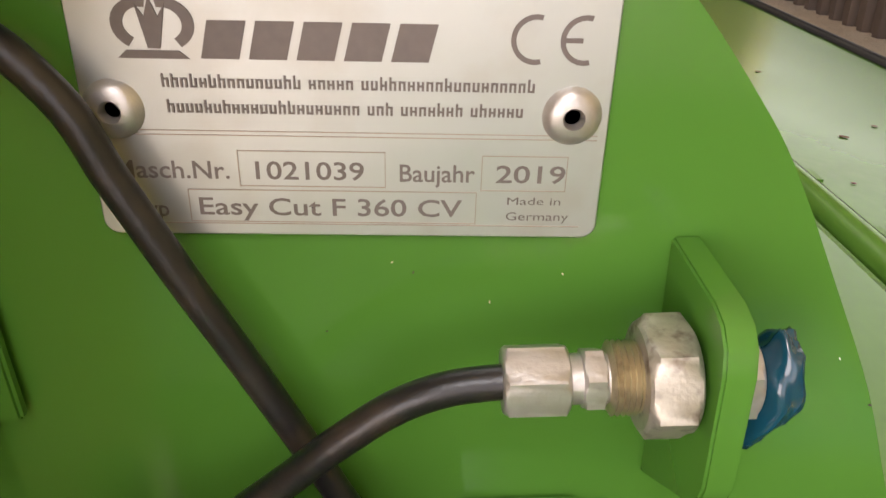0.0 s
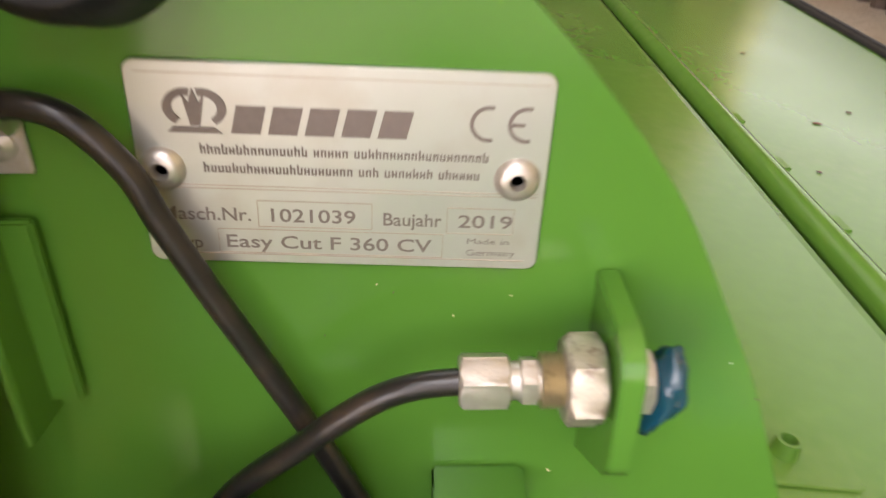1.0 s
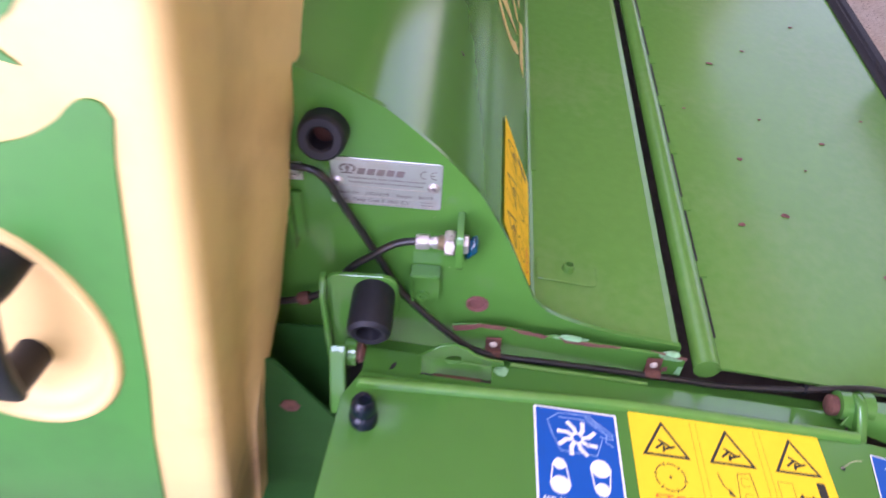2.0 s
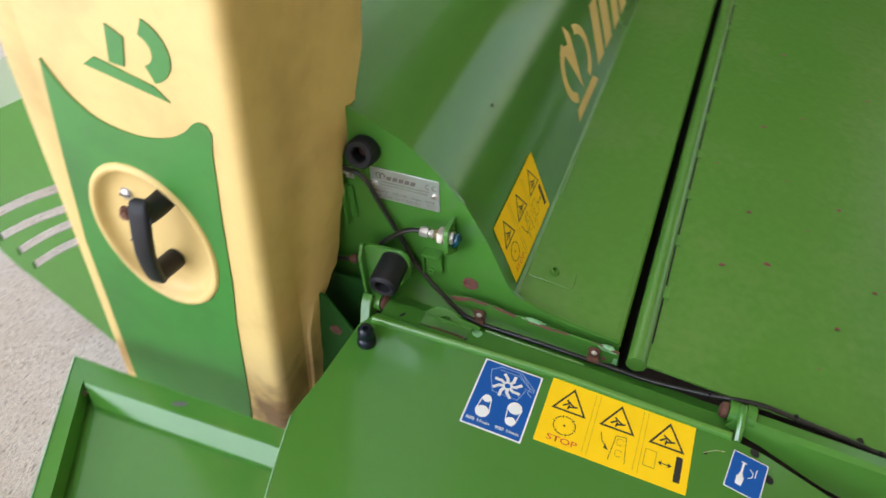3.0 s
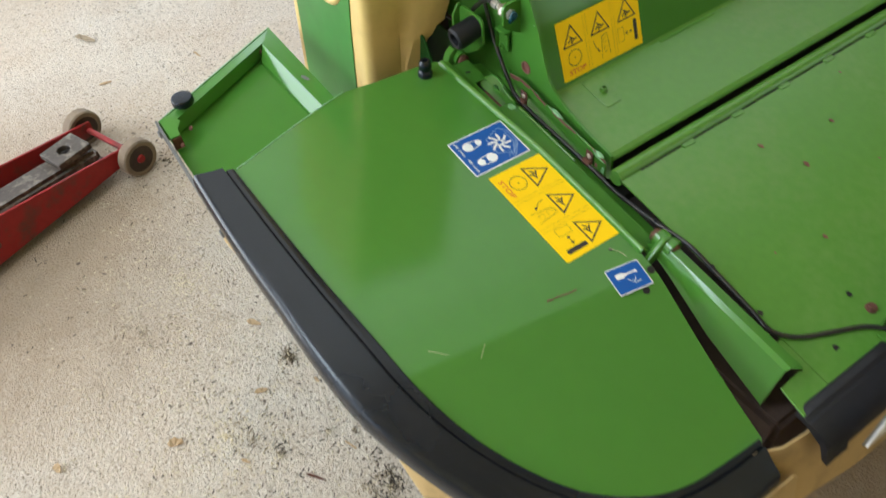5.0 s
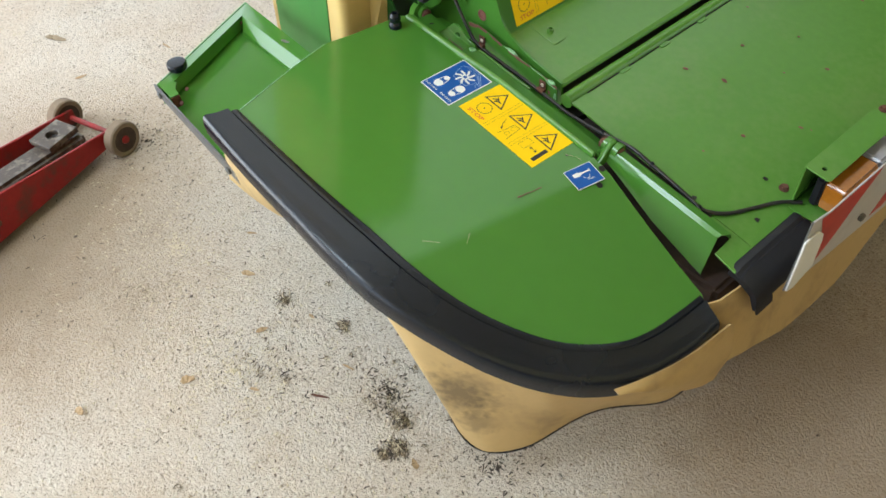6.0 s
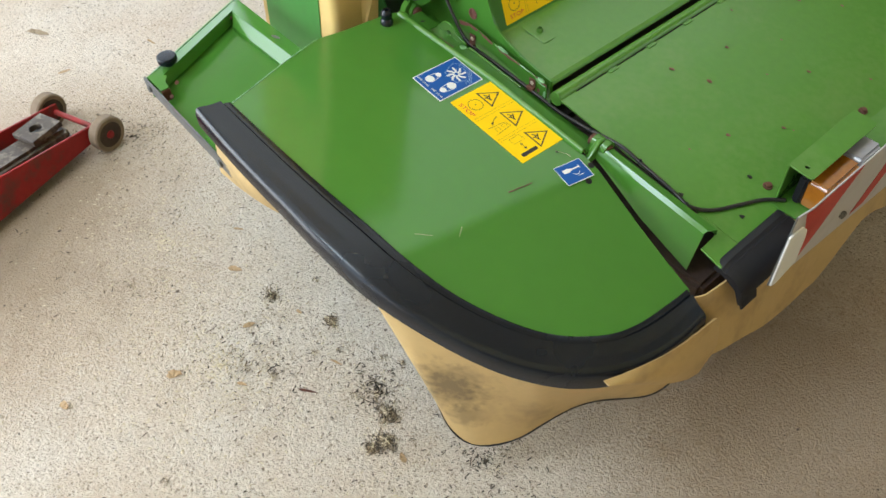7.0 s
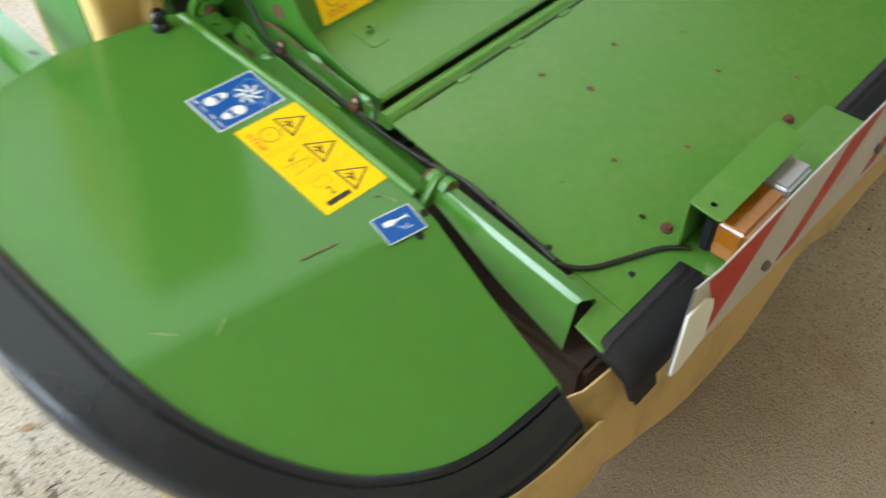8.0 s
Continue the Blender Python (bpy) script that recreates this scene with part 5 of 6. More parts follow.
# thin pale pipe: a painted highlight along the guard's left edge
part("edge_highlight", pipe([(x, y, z_deck(x, y) + 0.0002) for x, y in ((-0.0005, -0.335), (0.008, -0.372), (0.030, -0.455), (0.062, -0.560), (0.073, -0.597))], 0.0011, 8, 3), M_PALEGREEN, side_guard, "pale line painted as the highlight on the guard's edge")
part("stop_buffer", lathe([(0.0, 0.0), (0.0150, 0.0), (0.0152, 0.009), (0.0115, 0.015), (0.0135, 0.021), (0.0125, 0.031), (0.0090, 0.037), (0.0045, 0.036), (0.0045, 0.030), (0.0, 0.030)], (0.0395, -0.168, z_deck(0.0395, -0.168) - 0.001), (0.05, 0.05, 1), 24),
     M_RUBBER, mower, "small black rubber stop")

# second warning sticker on the hood
for_h = Vector((0.2165, 0.047, 0.650))
warning_sticker(for_h + Vector((0.0018, 0, 0.0008)), (0, 1, 0), (-0.0405, 0, 0.1155), hood, 0.212, 0.122)

# ---------------------------------------------------------------- aprons
top = [((a[0] * 0.35 + b[0] * 0.65), (a[1] * 0.35 + b[1] * 0.65)) for a, b in zip(inner, outer)]
low = smooth_path([(0.06, -0.664, 0.535), (0.13, -0.657, 0.53), (0.22, -0.644, 0.53), (0.32, -0.612, 0.52), (0.44, -0.590, 0.48), (0.545, -0.585, 0.43), (0.615, -0.580, 0.34), (0.675, -0.585, 0.235), (0.715, -0.580, 0.160), (0.765, -0.556, 0.140), (0.810, -0.495, 0.145),
                   (0.840, -0.425, 0.185), (0.865, -0.370, 0.215), (0.900, -0.322, 0.235), (0.945, -0.270, 0.240), (0.970, -0.235, 0.255), (0.984, -0.205, 0.300), (0.990, -0.182, 0.370)], 4)
rows = []
for i, (x, y) in enumerate(top):
    t = i / (len(top) - 1) * (len(low) - 1)
    k = min(int(t), len(low) - 2)
    q = low[k].lerp(low[k + 1], t - k)
    p = Vector((x, y, z_deck(x, y) - 0.03))
    row = []
    for j in range(9):
        s = j / 8
        bulge = 0.012 * math.sin(s * 3.1) * math.sin(i * 0.33) * (1 if i < 40 else 0.25)
        w = p.lerp(q, s)
        row.append((w.x + bulge, w.y - bulge, w.z))
    rows.append(row)
bm = loft(rows)
part("side_apron", solid(bm, 0.004), M_CLOTH, mower, "hanging tan rubberised cloth apron with dirt")
part("apron_hem", pipe([rows[i][-1] for i in range(18, len(rows), 3)], 0.0026, 8, 3), M_RUBBER_MATT, mower)
flap = []
for yy, z0, z1 in ((-0.430, 0.500, 0.492), (-0.395, 0.494, 0.470), (-0.350, 0.486, 0.430), (-0.300, 0.478, 0.385), (-0.240, 0.470, 0.335), (-0.190, 0.464, 0.292), (-0.145, 0.456, 0.267), (-0.128, 0.440, 0.290), (-0.124, 0.400, 0.320)):
    x0 = 1.000 - 0.75 * max(0.0, -0.20 - yy) ** 2
    flap.append([(x0 - 0.004 + 0.010 * math.sin(3.1 * q) + 0.006 * q, yy, z0 + (z1 - z0) * q) for q in (0, 0.25, 0.5, 0.75, 1.0)])
part("apron_flap", solid(loft(flap), 0.004), M_CLOTH, mower, "loose tan corner flap of the apron")
front_rows = []
hem = [(-0.30, 0.36), (-0.19, 0.345), (-0.10, 0.31), (0.053, 0.247), (0.18, 0.215), (0.294, 0.206), (0.368, 0.270), (0.42, 0.315), (0.50, 0.29), (0.608, 0.235), (0.75, 0.25), (0.95, 0.22), (1.4, 0.26), (2.0, 0.23), (3.3, 0.25)]
for i in range(71):
    yy = -0.285 + i * 0.048
    k = max(j for j in range(len(hem) - 1) if hem[j][0] <= yy)
    zl = hem[k][1] + (hem[k + 1][1] - hem[k][1]) * (yy - hem[k][0]) / (hem[k + 1][0] - hem[k][0])
    wv = 0.010 * math.sin(yy * 9.0) + 0.006 * math.sin(yy * 21)
    front_rows.append([(0.966 + 0.05 * s + 0.3 * wv * s - 0.45 * max(0.0, -0.13 - yy), yy + 0.015 * s, 0.493 + (zl - 0.493) * s) for s in (0, 0.2, 0.4, 0.6, 0.8, 1.0)])
part("front_apron", solid(loft(front_rows), 0.004), M_CLOTH, mower, "hanging tan rubberised cloth along the front")

# black rubber strip along the front edge
strip = [(0.936, 0.0035), (0.940, 0.0070), (0.952, 0.0075), (0.956, 0.004), (0.960, 0.0035), (0.964, 0.0065), (0.985, 0.000), (1.003, -0.018), (1.010, -0.050), (1.004, -0.052), (0.990, -0.022), (0.960, -0.006), (0.936, -0.004)]
for y0, y1, label in ((-0.092, 0.112, "short black rubber edge strip"), (0.585, 3.1, "black rubber edge strip")):
    part("rubber_strip", loft([[(x, yy, z_panel(0.94) + dz - (0.012 * (yy == y0))) for x, dz in strip] for yy in (y0, y0 + 0.02, y1)], closed=True), M_RUBBER_MATT, mower, label)
part("torn_flap", solid(loft([[(0.985, -0.088 + 0.05 * s, 0.500), (1.006, -0.085 + 0.06 * s, 0.470 - 0.02 * s), (1.012, -0.080 + 0.05 * s, 0.440)] for s in (0, 0.5, 1.0)]), 0.004), M_RUBBER_MATT, mower)

# warning board, lamp and its bracket
BD = Vector((0, 1, 0))
BO = Vector((1.030, -0.058, 0.518))
board_poly = [(0.0, 0.0), (0.516, -0.062), (0.96, -0.115), (0.96, 0.128), (0.32, 0.162), (0.06, 0.168), (0.0, 0.184)]
board = part("warning_board", prism(board_poly, 0.003, BO, BD, (0, 0, 1), bevel=0.0006), M_REFWHITE, mower, "red and white striped reflective warning board")
stripes = [([(0.080, 0.010), (0.135, 0.060), (0.175, 0.110), (0.228, 0.162), (0.062, 0.165), (0.030, 0.171), (0.064, 0.100)], 0, 1),
           ([(0.290, -0.015), (0.345, -0.020), (0.440, 0.068), (0.530, 0.148), (0.415, 0.155), (0.350, 0.060)], 0, 1),
           ([(0.60, -0.05), (0.655, -0.056), (0.87, 0.128), (0.75, 0.135)], 0, 1)]
flat_shapes("red_stripe", stripes, BO + Vector((0.0030, 0, 0)), BD, (0, 0, 1), board, [M_REFRED], "red reflective stripes", 0.0004)
part("white_end", prism([(-0.002, 0.002), (0.018, -0.006), (0.074, 0.014), (0.066, 0.091), (0.057, 0.116), (0.030, 0.142), (-0.010, 0.143)], 0.004, BO + Vector((0.0036, 0, 0)), BD, (0, 0, 1), bevel=0.001), M_WHITE, board, "white plastic end piece")
part("board_edge", pipe([BO + Vector((0.001, -0.001, h)) for h in (0.0, 0.09, 0.184)], 0.0016, 8, 2), M_STRIP, board, "bare metal edge")
for d, h in ((0.234, 0.026), (0.62, 0.0)):
    part("board_bolt", hexagon(0.015, 0, 0.008, BO + BD * d + Vector((0.003, 0, h)), (1, -0.08, 0)), M_STRIP, board, "grey bolt head")
# bracket: shelf, back and top
part("lamp_bracket", merge(box((0.905, 0.118, 0.524), (1.0295, 0.60, 0.5275), 0.001), box((0.918, 0.128, 0.526), (0.9215, 0.368, 0.628), 0.001), prism(rounded(0.054, 0.240, 0.008), 0.0035, (0.918, 0.128, 0.627), (1, 0, -0.1), (0, 1, 0), holes=[ring(0.028, 0.022, 0.0052, n=16)], bevel=0.0008)),
     M_GREEN_DULL, mower, "folded green bracket over the lamp")
lamp = part("position_lamp", box((0.940, 0.150, 0.530), (0.958, 0.345, 0.600), 0.004), M_RUBBER_MATT, mower, "position lamp with orange and clear lenses")
part("orange_lens", box((0.955, 0.150, 0.531), (1.004, 0.272, 0.599), 0.007, seg=3), M_ORANGE, lamp, "orange plastic lens")
part("clear_lens", box((0.955, 0.2735, 0.531), (1.002, 0.352, 0.600), 0.006, seg=3), M_GREYLENS, lamp, "greyish clear plastic lens")

# ---------------------------------------------------------------- support tray beside the guard
TZ = 0.563


def tilted(bm):
    """The tray rises a little towards its free corner."""
    for v in bm.verts:
        k = max(0.0, (-v.co.y - 0.29) / 0.365)
        v.co += Vector((0.012 * k * min(1.0, max(0.0, -v.co.x / 0.3)), 0.012 * k, 0.017 * k))
    return bm


part("support_tray", tilted(solid(loft([[(-0.462, -0.318, TZ - 0.034), (-0.05, -0.325, TZ - 0.034), (0.16, -0.33, TZ - 0.034)], [(-0.37, -0.50, TZ - 0.038), (-0.05, -0.50, TZ - 0.040), (0.16, -0.50, TZ - 0.040)], [(-0.300, -0.650, TZ - 0.034), (-0.05, -0.655, TZ - 0.034), (0.13, -0.662, TZ - 0.034)]]), 0.003)), M_GREEN, mower, "green sheet metal support tray")
part("tray_rim", tilted(solid(loft([[(-0.489, -0.288, TZ - 0.055), (-0.489, -0.288, TZ), (-0.456, -0.296, TZ + 0.001), (-0.452, -0.300, TZ - 0.030)], [(-0.313, -0.655, TZ - 0.055), (-0.313, -0.655, TZ), (-0.283, -0.645, TZ + 0.001), (-0.279, -0.643, TZ - 0.030)]]), 0.003)), M_GREEN, mower, "folded green rim of the tray")
part("tray_rim", tilted(solid(loft([[(-0.489, -0.286, TZ - 0.05), (-0.489, -0.288, TZ + 0.0015), (-0.434, -0.333, TZ + 0.0015), (-0.408, -0.355, TZ - 0.024), (-0.405, -0.357, TZ - 0.040)], [(0.05, -0.298, TZ - 0.05), (0.05, -0.300, TZ + 0.0015), (0.05, -0.332, TZ + 0.0015), (0.05, -0.356, TZ - 0.024), (0.05, -0.358, TZ - 0.040)]]), 0.003)), M_GREEN, mower, "folded green rim of the tray")
# pale pipe painted in as the highlight on the tray's left rim
part("rim_highlight", tilted(pipe([(-0.4895, -0.2885, TZ + 0.0008), (-0.40, -0.475, TZ + 0.0008), (-0.3135, -0.6545, TZ + 0.0008)], 0.0016, 8, 2)), M_PALEGREEN, mower)
part("tray_corner", tilted(prism([(-0.311, -0.654), (-0.236, -0.654), (-0.236, -0.632), (-0.262, -0.628), (-0.285, -0.612), (-0.316, -0.640)], 0.003, (0, 0, TZ + 0.002), (1, 0, 0), (0, 1, 0), bevel=0.001)), M_GREEN, mower)
part("corner_web", tilted(box((-0.238, -0.654, TZ - 0.028), (-0.234, -0.632, TZ + 0.002), 0.001)), M_RUST, mower)
part("tray_strip", tilted(box((-0.316, -0.669, TZ - 0.026), (0.115, -0.664, TZ + 0.006), 0.001, m=pose(-0.1, -0.663, TZ, 0, 0, -2.0) @ Matrix.Translation((0.1, 0.663, -TZ)))), M_STRIP, mower, "bare grey steel strip")
part("tray_lip", tilted(box((-0.01, -0.662, TZ - 0.020), (0.112, -0.640, TZ + 0.006), 0.003, m=pose(-0.1, -0.663, TZ, 0, 0, -2.0) @ Matrix.Translation((0.1, 0.663, -TZ)))), M_GREEN, mower)
for x in (-0.285, 0.075):
    part("strip_bolt", tilted(hexagon(0.016, 0, 0.009, (x, -0.666 - 0.035 * (x + 0.1), TZ - 0.010), (0.03, -1, 0))), M_STRIP, mower, "grey bolt head")
for x, y in ((-0.432, -0.345), (-0.268, -0.600), (-0.225, -0.637)):
    part("rust_chip", tilted(prism(ring(0, 0, 0.009, 0.005, 10, 0.7), 0.002, (x, y, TZ - 0.014), (1, 0, 0), (0, 0.5, 0.8))), M_RUSTPINK, mower)
part("tray_mark", tilted(prism(ring(-0.250, -0.314, 0.014, 0.005, 12, 0.3), 0.0006, (0, 0, TZ + 0.0024), (1, 0, 0), (0, 1, 0))), M_STRIP, mower)
part("rubber_foot", lathe([(0.0, 0.0), (0.011, 0.0), (0.011, 0.012), (0.0225, 0.015), (0.0240, 0.018), (0.0240, 0.029), (0.0220, 0.032), (0.0, 0.0325)], (-0.318, -0.575, TZ + 0.009), (0, 0, 1), 26), M_RUBBER, mower, "round black rubber foot")

# ---------------------------------------------------------------- cream drive cover


def lerp(a, b, t):
    return a + (b - a) * t


def cov_l(z):
    return lerp(-0.487, -0.381, (z - 0.419) / 0.706)


def cov_r(z):
    return lerp(-0.118, -0.031, (z - 0.486) / 0.70)


def back_y(z):
    ks = [(0.30, -0.112), (0.55, -0.100), (0.64, -0.085), (0.655, -0.077), (0.662, -0.064), (0.682, -0.058), (0.688, -0.040), (0.75, -0.028), (0.81, -0.026), (0.82, -0.020), (0.90, -0.018), (0.924, -0.016), (0.930, 0.000), (0.972, 0.010), (0.978, 0.030), (1.03, 0.042), (1.06, 0.050), (1.2, 0.062), (1.8, 0.10)]
    for (a, p), (b, q) in zip(ks, ks[1:]):
        if z <= b:
            return lerp(p, q, (z - a) / (b - a))
    return ks[-1][1]


def back_x(z):
    return 0.012 + 0.014 * min(1.0, max(0.0, (z - 0.6) / 0.25))


YF = -0.2235
rows = []
zs = [0.40, 0.45, 0.50, 0.55, 0.60, 0.64, 0.655, 0.662, 0.668, 0.682, 0.688, 0.694, 0.715, 0.73, 0.75, 0.775, 0.80, 0.81, 0.82, 0.83, 0.86, 0.884, 0.91, 0.924, 0.930, 0.940, 0.955, 0.965, 0.972, 0.978, 0.984, 1.0, 1.03, 1.06, 1.12, 1.2, 1.3, 1.45, 1.6]
for z in zs:
    l_, r_ = cov_l(z), cov_r(z)
    wob = 0.003 * math.sin(z * 55) + 0.002 * math.sin(z * 131)
    rows.append([(l_ - 0.004, 0.08, z), (l_ - 0.004, -0.19, z), (l_, YF + 0.010, z), (l_ + 0.005, YF + 0.002, z), (l_ + 0.014, YF, z), (l_ + 0.032, YF + 0.002, z), (l_ + 0.042, YF + 0.004, z),
                 (r_ - 0.075, YF + 0.004, z), (r_ - 0.048, YF + 0.0035, z), (r_ - 0.032, YF + 0.001, z), *[(r_ - 0.018 + 0.019 * math.sin(radians(a)), YF + 0.020 - 0.020 * math.cos(radians(a)), z) for a in range(0, 91, 15)], (r_ + 0.004, -0.150, z), (r_ + 0.0022, -0.144, z), (r_ + 0.45 * back_x(z), lerp(-0.136, -0.065, min(1, max(0, (z - 0.60) / 0.45))), z), (r_ + 0.85 * back_x(z), lerp(-0.122, 0.000, min(1, max(0, (z - 0.60) / 0.45))) - 0.012, z), (r_ + back_x(z), back_y(z) + wob, z)])
OV = (-0.252, 0.862)
face = [(cov_l(zs[0]) + 0.042, zs[0]), (cov_r(zs[0]) - 0.075, zs[0]), (cov_r(zs[-1]) - 0.075, zs[-1]), (cov_l(zs[-1]) + 0.042, zs[-1])]
shell = merge(solid(loft([q[:7] for q in rows]), 0.004), solid(loft([q[7:] for q in rows]), 0.004), prism(face, -0.004, (0, YF + 0.004, 0), (1, 0, 0), (0, 0, 1), holes=[ring(*OV, 0.095, 0.130, 40)]))
cover = part("drive_cover", shell, M_CREAM, mower, "tall cream plastic drive cover with green panel", 30)


FY2 = YF + 0.0030
swoosh = [tuple(p)[:2] for p in smooth_path([(-0.316, 1.150, 0), (-0.305, 1.120, 0), (-0.288, 1.092, 0), (-0.259, 1.068, 0), (-0.208, 1.056, 0), (-0.160, 1.062, 0), (-0.130, 1.077, 0), (-0.112, 1.093, 0), (-0.100, 1.0975, 0), (-0.091, 1.094, 0), (-0.0865, 1.083, 0)], 4)]
green = swoosh + [(-0.0960, 1.05), (-0.116, 0.938), (-0.138, 0.80), (-0.159, 0.70), (-0.190, 0.50), (-0.206, 0.41), (-0.466, 0.41), (-0.442, 0.60), (-0.406, 0.80), (-0.362, 0.98), (-0.330, 1.10)]
part("green_panel", prism(green[::-1], 0.0024, (0, YF + 0.0036, 0), (1, 0, 0), (0, 0, 1), holes=[ring(*OV, 0.094, 0.129, 40)]), M_PANELGREEN, cover, "green painted panel with a curved top edge")
part("cover_mark", prism([(-0.2477, 1.1531), (-0.2269, 1.1665), (-0.1506, 1.139), (-0.134, 1.119)][::-1], 0.0012, (0, FY2 + 0.0004, 0), (1, 0, 0), (0, 0, 1)), M_PANELGREEN, cover, "green crown shaped mark")
part("cover_mark", prism(band(-0.158, 1.188, 0.022, 0.046, -75, 60, 10)[::-1], 0.0012, (0, FY2 + 0.0004, 0), (1, 0, 0), (0, 0, 1)), M_PANELGREEN, cover)
part("cover_mark", prism([(-0.205, 1.163), (-0.184, 1.160), (-0.170, 1.200), (-0.19, 1.215)][::-1], 0.0012, (0, FY2 + 0.0004, 0), (1, 0, 0), (0, 0, 1)), M_PANELGREEN, cover)
# oval dish with a rolled rim
rows = []
for s, dy in ((1.05, 0.0025), (1.04, -0.003), (1.015, -0.0065), (0.975, -0.0075), (0.94, -0.0050), (0.915, 0.001), (0.88, 0.007), (0.82, 0.0115), (0.70, 0.0135), (0.45, 0.0145), (0.2, 0.015), (0.0005, 0.015)):
    rows.append([(OV[0] + 0.098 * s * math.cos(i / 48 * 6.2832), FY2 + dy, OV[1] + 0.134 * s * math.sin(i / 48 * 6.2832)) for i in range(48)])
part("handle_dish", loft(rows, closed=True, caps=False), M_CREAM, cover, "oval cream dish round the handle", 60)
def squarish(a, p=0.55):
    c, q = math.cos(a), math.sin(a)
    return math.copysign(abs(c) ** p, c), math.copysign(abs(q) ** p, q)


part("handle", loft([[Vector((x, y, z)) + Vector((squarish(a)[0] * w * 0.5, squarish(a)[1] * d * 0.5, 0)) for a in [k / 16 * 6.2832 for k in range(16)]]
                              for x, y, z, w, d in ((-0.206, -0.259, 0.980, 0.018, 0.006), (-0.207, -0.262, 0.977, 0.028, 0.011), (-0.210, -0.265, 0.960, 0.032, 0.014), (-0.218, -0.269, 0.920, 0.031, 0.014),
                                                    (-0.227, -0.269, 0.884, 0.031, 0.014), (-0.235, -0.264, 0.850, 0.030, 0.014), (-0.243, -0.256, 0.822, 0.030, 0.014), (-0.246, -0.251, 0.806, 0.027, 0.012), (-0.247, -0.248, 0.801, 0.016, 0.007))], closed=True),
              M_RUBBER_MATT, cover, "black plastic grab handle", 60)
part("handle_foot", pipe([(-0.205, FY2 + 0.013, 0.949), (-0.206, -0.245, 0.952), (-0.208, -0.264, 0.956)], 0.0165, 16, 3), M_RUBBER_MATT, cover)
part("handle_foot", pipe([(-0.243, FY2 + 0.013, 0.812), (-0.245, -0.236, 0.816), (-0.246, -0.249, 0.819)], 0.0165, 16, 3), M_RUBBER_MATT, cover)
for x, z, k in ((-0.288, 0.928, 0), (-0.303, 0.887, 1), (-0.308, 0.831, 0)):
    at = (x, FY2 + 0.0130, z)
    if k:
        part("cover_bolt", merge(hexagon(0.015, 0, 0.010, at, (0, -1, 0)), lathe([(0, 0), (0.0125, 0), (0.012, 0.003), (0, 0.003)], at, (0, -1, 0), 18)), M_RUST, cover, "brownish hexagonal bolt")
    else:
        screw = part("cover_screw", lathe([(0.0, 0.0052), (0.004, 0.005), (0.0092, 0.003), (0.0108, 0.0), (0.0, 0.0)], at, (0, -1, 0), 20), M_ZINC, cover, "slotted zinc screw")
        part("slot", box((x - 0.009, FY2 + 0.0074, z - 0.0008), (x + 0.009, FY2 + 0.0096, z + 0.0008), 0), M_SHADE, screw)

# ---------------------------------------------------------------- slotted side plate behind the cover
BP = [(-1.135, 0.655), (-1.165, 0.620), (-1.10, 0.628), (-1.009, 0.633), (-0.955, 0.620), (-0.909, 0.590), (-0.870, 0.535), (-0.843, 0.491), (-0.752, 0.393), (-0.66, 0.29), (-0.40, 0.29), (-0.40, 1.045), (-0.635, 0.929), (-0.868, 0.812)]


def slot(x0, z0, x1, z1, w=0.019):
    n = 5
    up = [(lerp(x0, x1, i / n), lerp(z0, z1, i / n) + 0.006 * math.sin(3.14 * i / n)) for i in range(n + 1)]
    return [(a, b - w / 2) for a, b in up] + [(a, b + w / 2) for a, b in up[::-1]]


slots = [slot(-0.866, 0.611, -0.580, 0.775), slot(-0.843, 0.5725, -0.580, 0.728), slot(-0.811, 0.542, -0.57, 0.700), slot(-0.789, 0.507, -0.57, 0.658)]
part("slotted_plate", prism(BP, 0.006, (0, -0.089, 0), (1, 0, 0), (0, 0, 1), holes=slots, bevel=0.0), M_GREEN, mower, "green side plate with four slots")
part("top_plate", loft([[(-1.135, -0.090, 0.655), (-1.135, -0.090, 0.649), (-1.135, 0.10, 0.699), (-1.135, 0.10, 0.705)], [(-0.868, -0.090, 0.812), (-0.868, -0.090, 0.806), (-0.868, 0.12, 0.858), (-0.868, 0.12, 0.864)], [(-0.40, -0.090, 1.045), (-0.40, -0.090, 1.039), (-0.40, 0.12, 1.095), (-0.40, 0.12, 1.101)]], closed=True), M_GREEN, mower, "green sloping top plate", 20)
part("eye_plate", prism(rounded(0.050, 0.105, 0.0245), 0.008, (-1.118, 0.0, 0.668), (0.93, 0, 0.36), (-0.20, 0, 0.98), holes=[ring(0.025, 0.079, 0.014, n=18)], bevel=0.001), M_GREEN, mower, "green eye plate")
part("hook", pipe([(-0.868, 0.0, 0.805), (-0.866, 0.0, 0.840), (-0.878, 0.0, 0.866), (-0.905, 0.0, 0.872), (-0.960, 0.0, 0.846), (-1.050, 0.0, 0.793)], 0.0175, 18, 6), M_GREEN, mower, "bent green round bar hook")
part("hook_collar", lathe([(0.017, 0.0), (0.026, 0.0), (0.026, 0.009), (0.017, 0.009)], (-0.868, 0.0, 0.822), (0, 0, 1), 20), M_GREEN, mower)
for i in range(5):
    part("chain_link", pipe([(-0.91 + 0.028 * i + 0.013 * math.cos(a), -0.028 + (0.007 * math.sin(a) if i % 2 else 0), 0.822 + 0.014 * i + (0 if i % 2 else 0.007 * math.sin(a))) for a in [k / 8 * 6.2832 for k in range(9)]], 0.0028, 8, 3), M_ZINC, mower, "steel chain link")
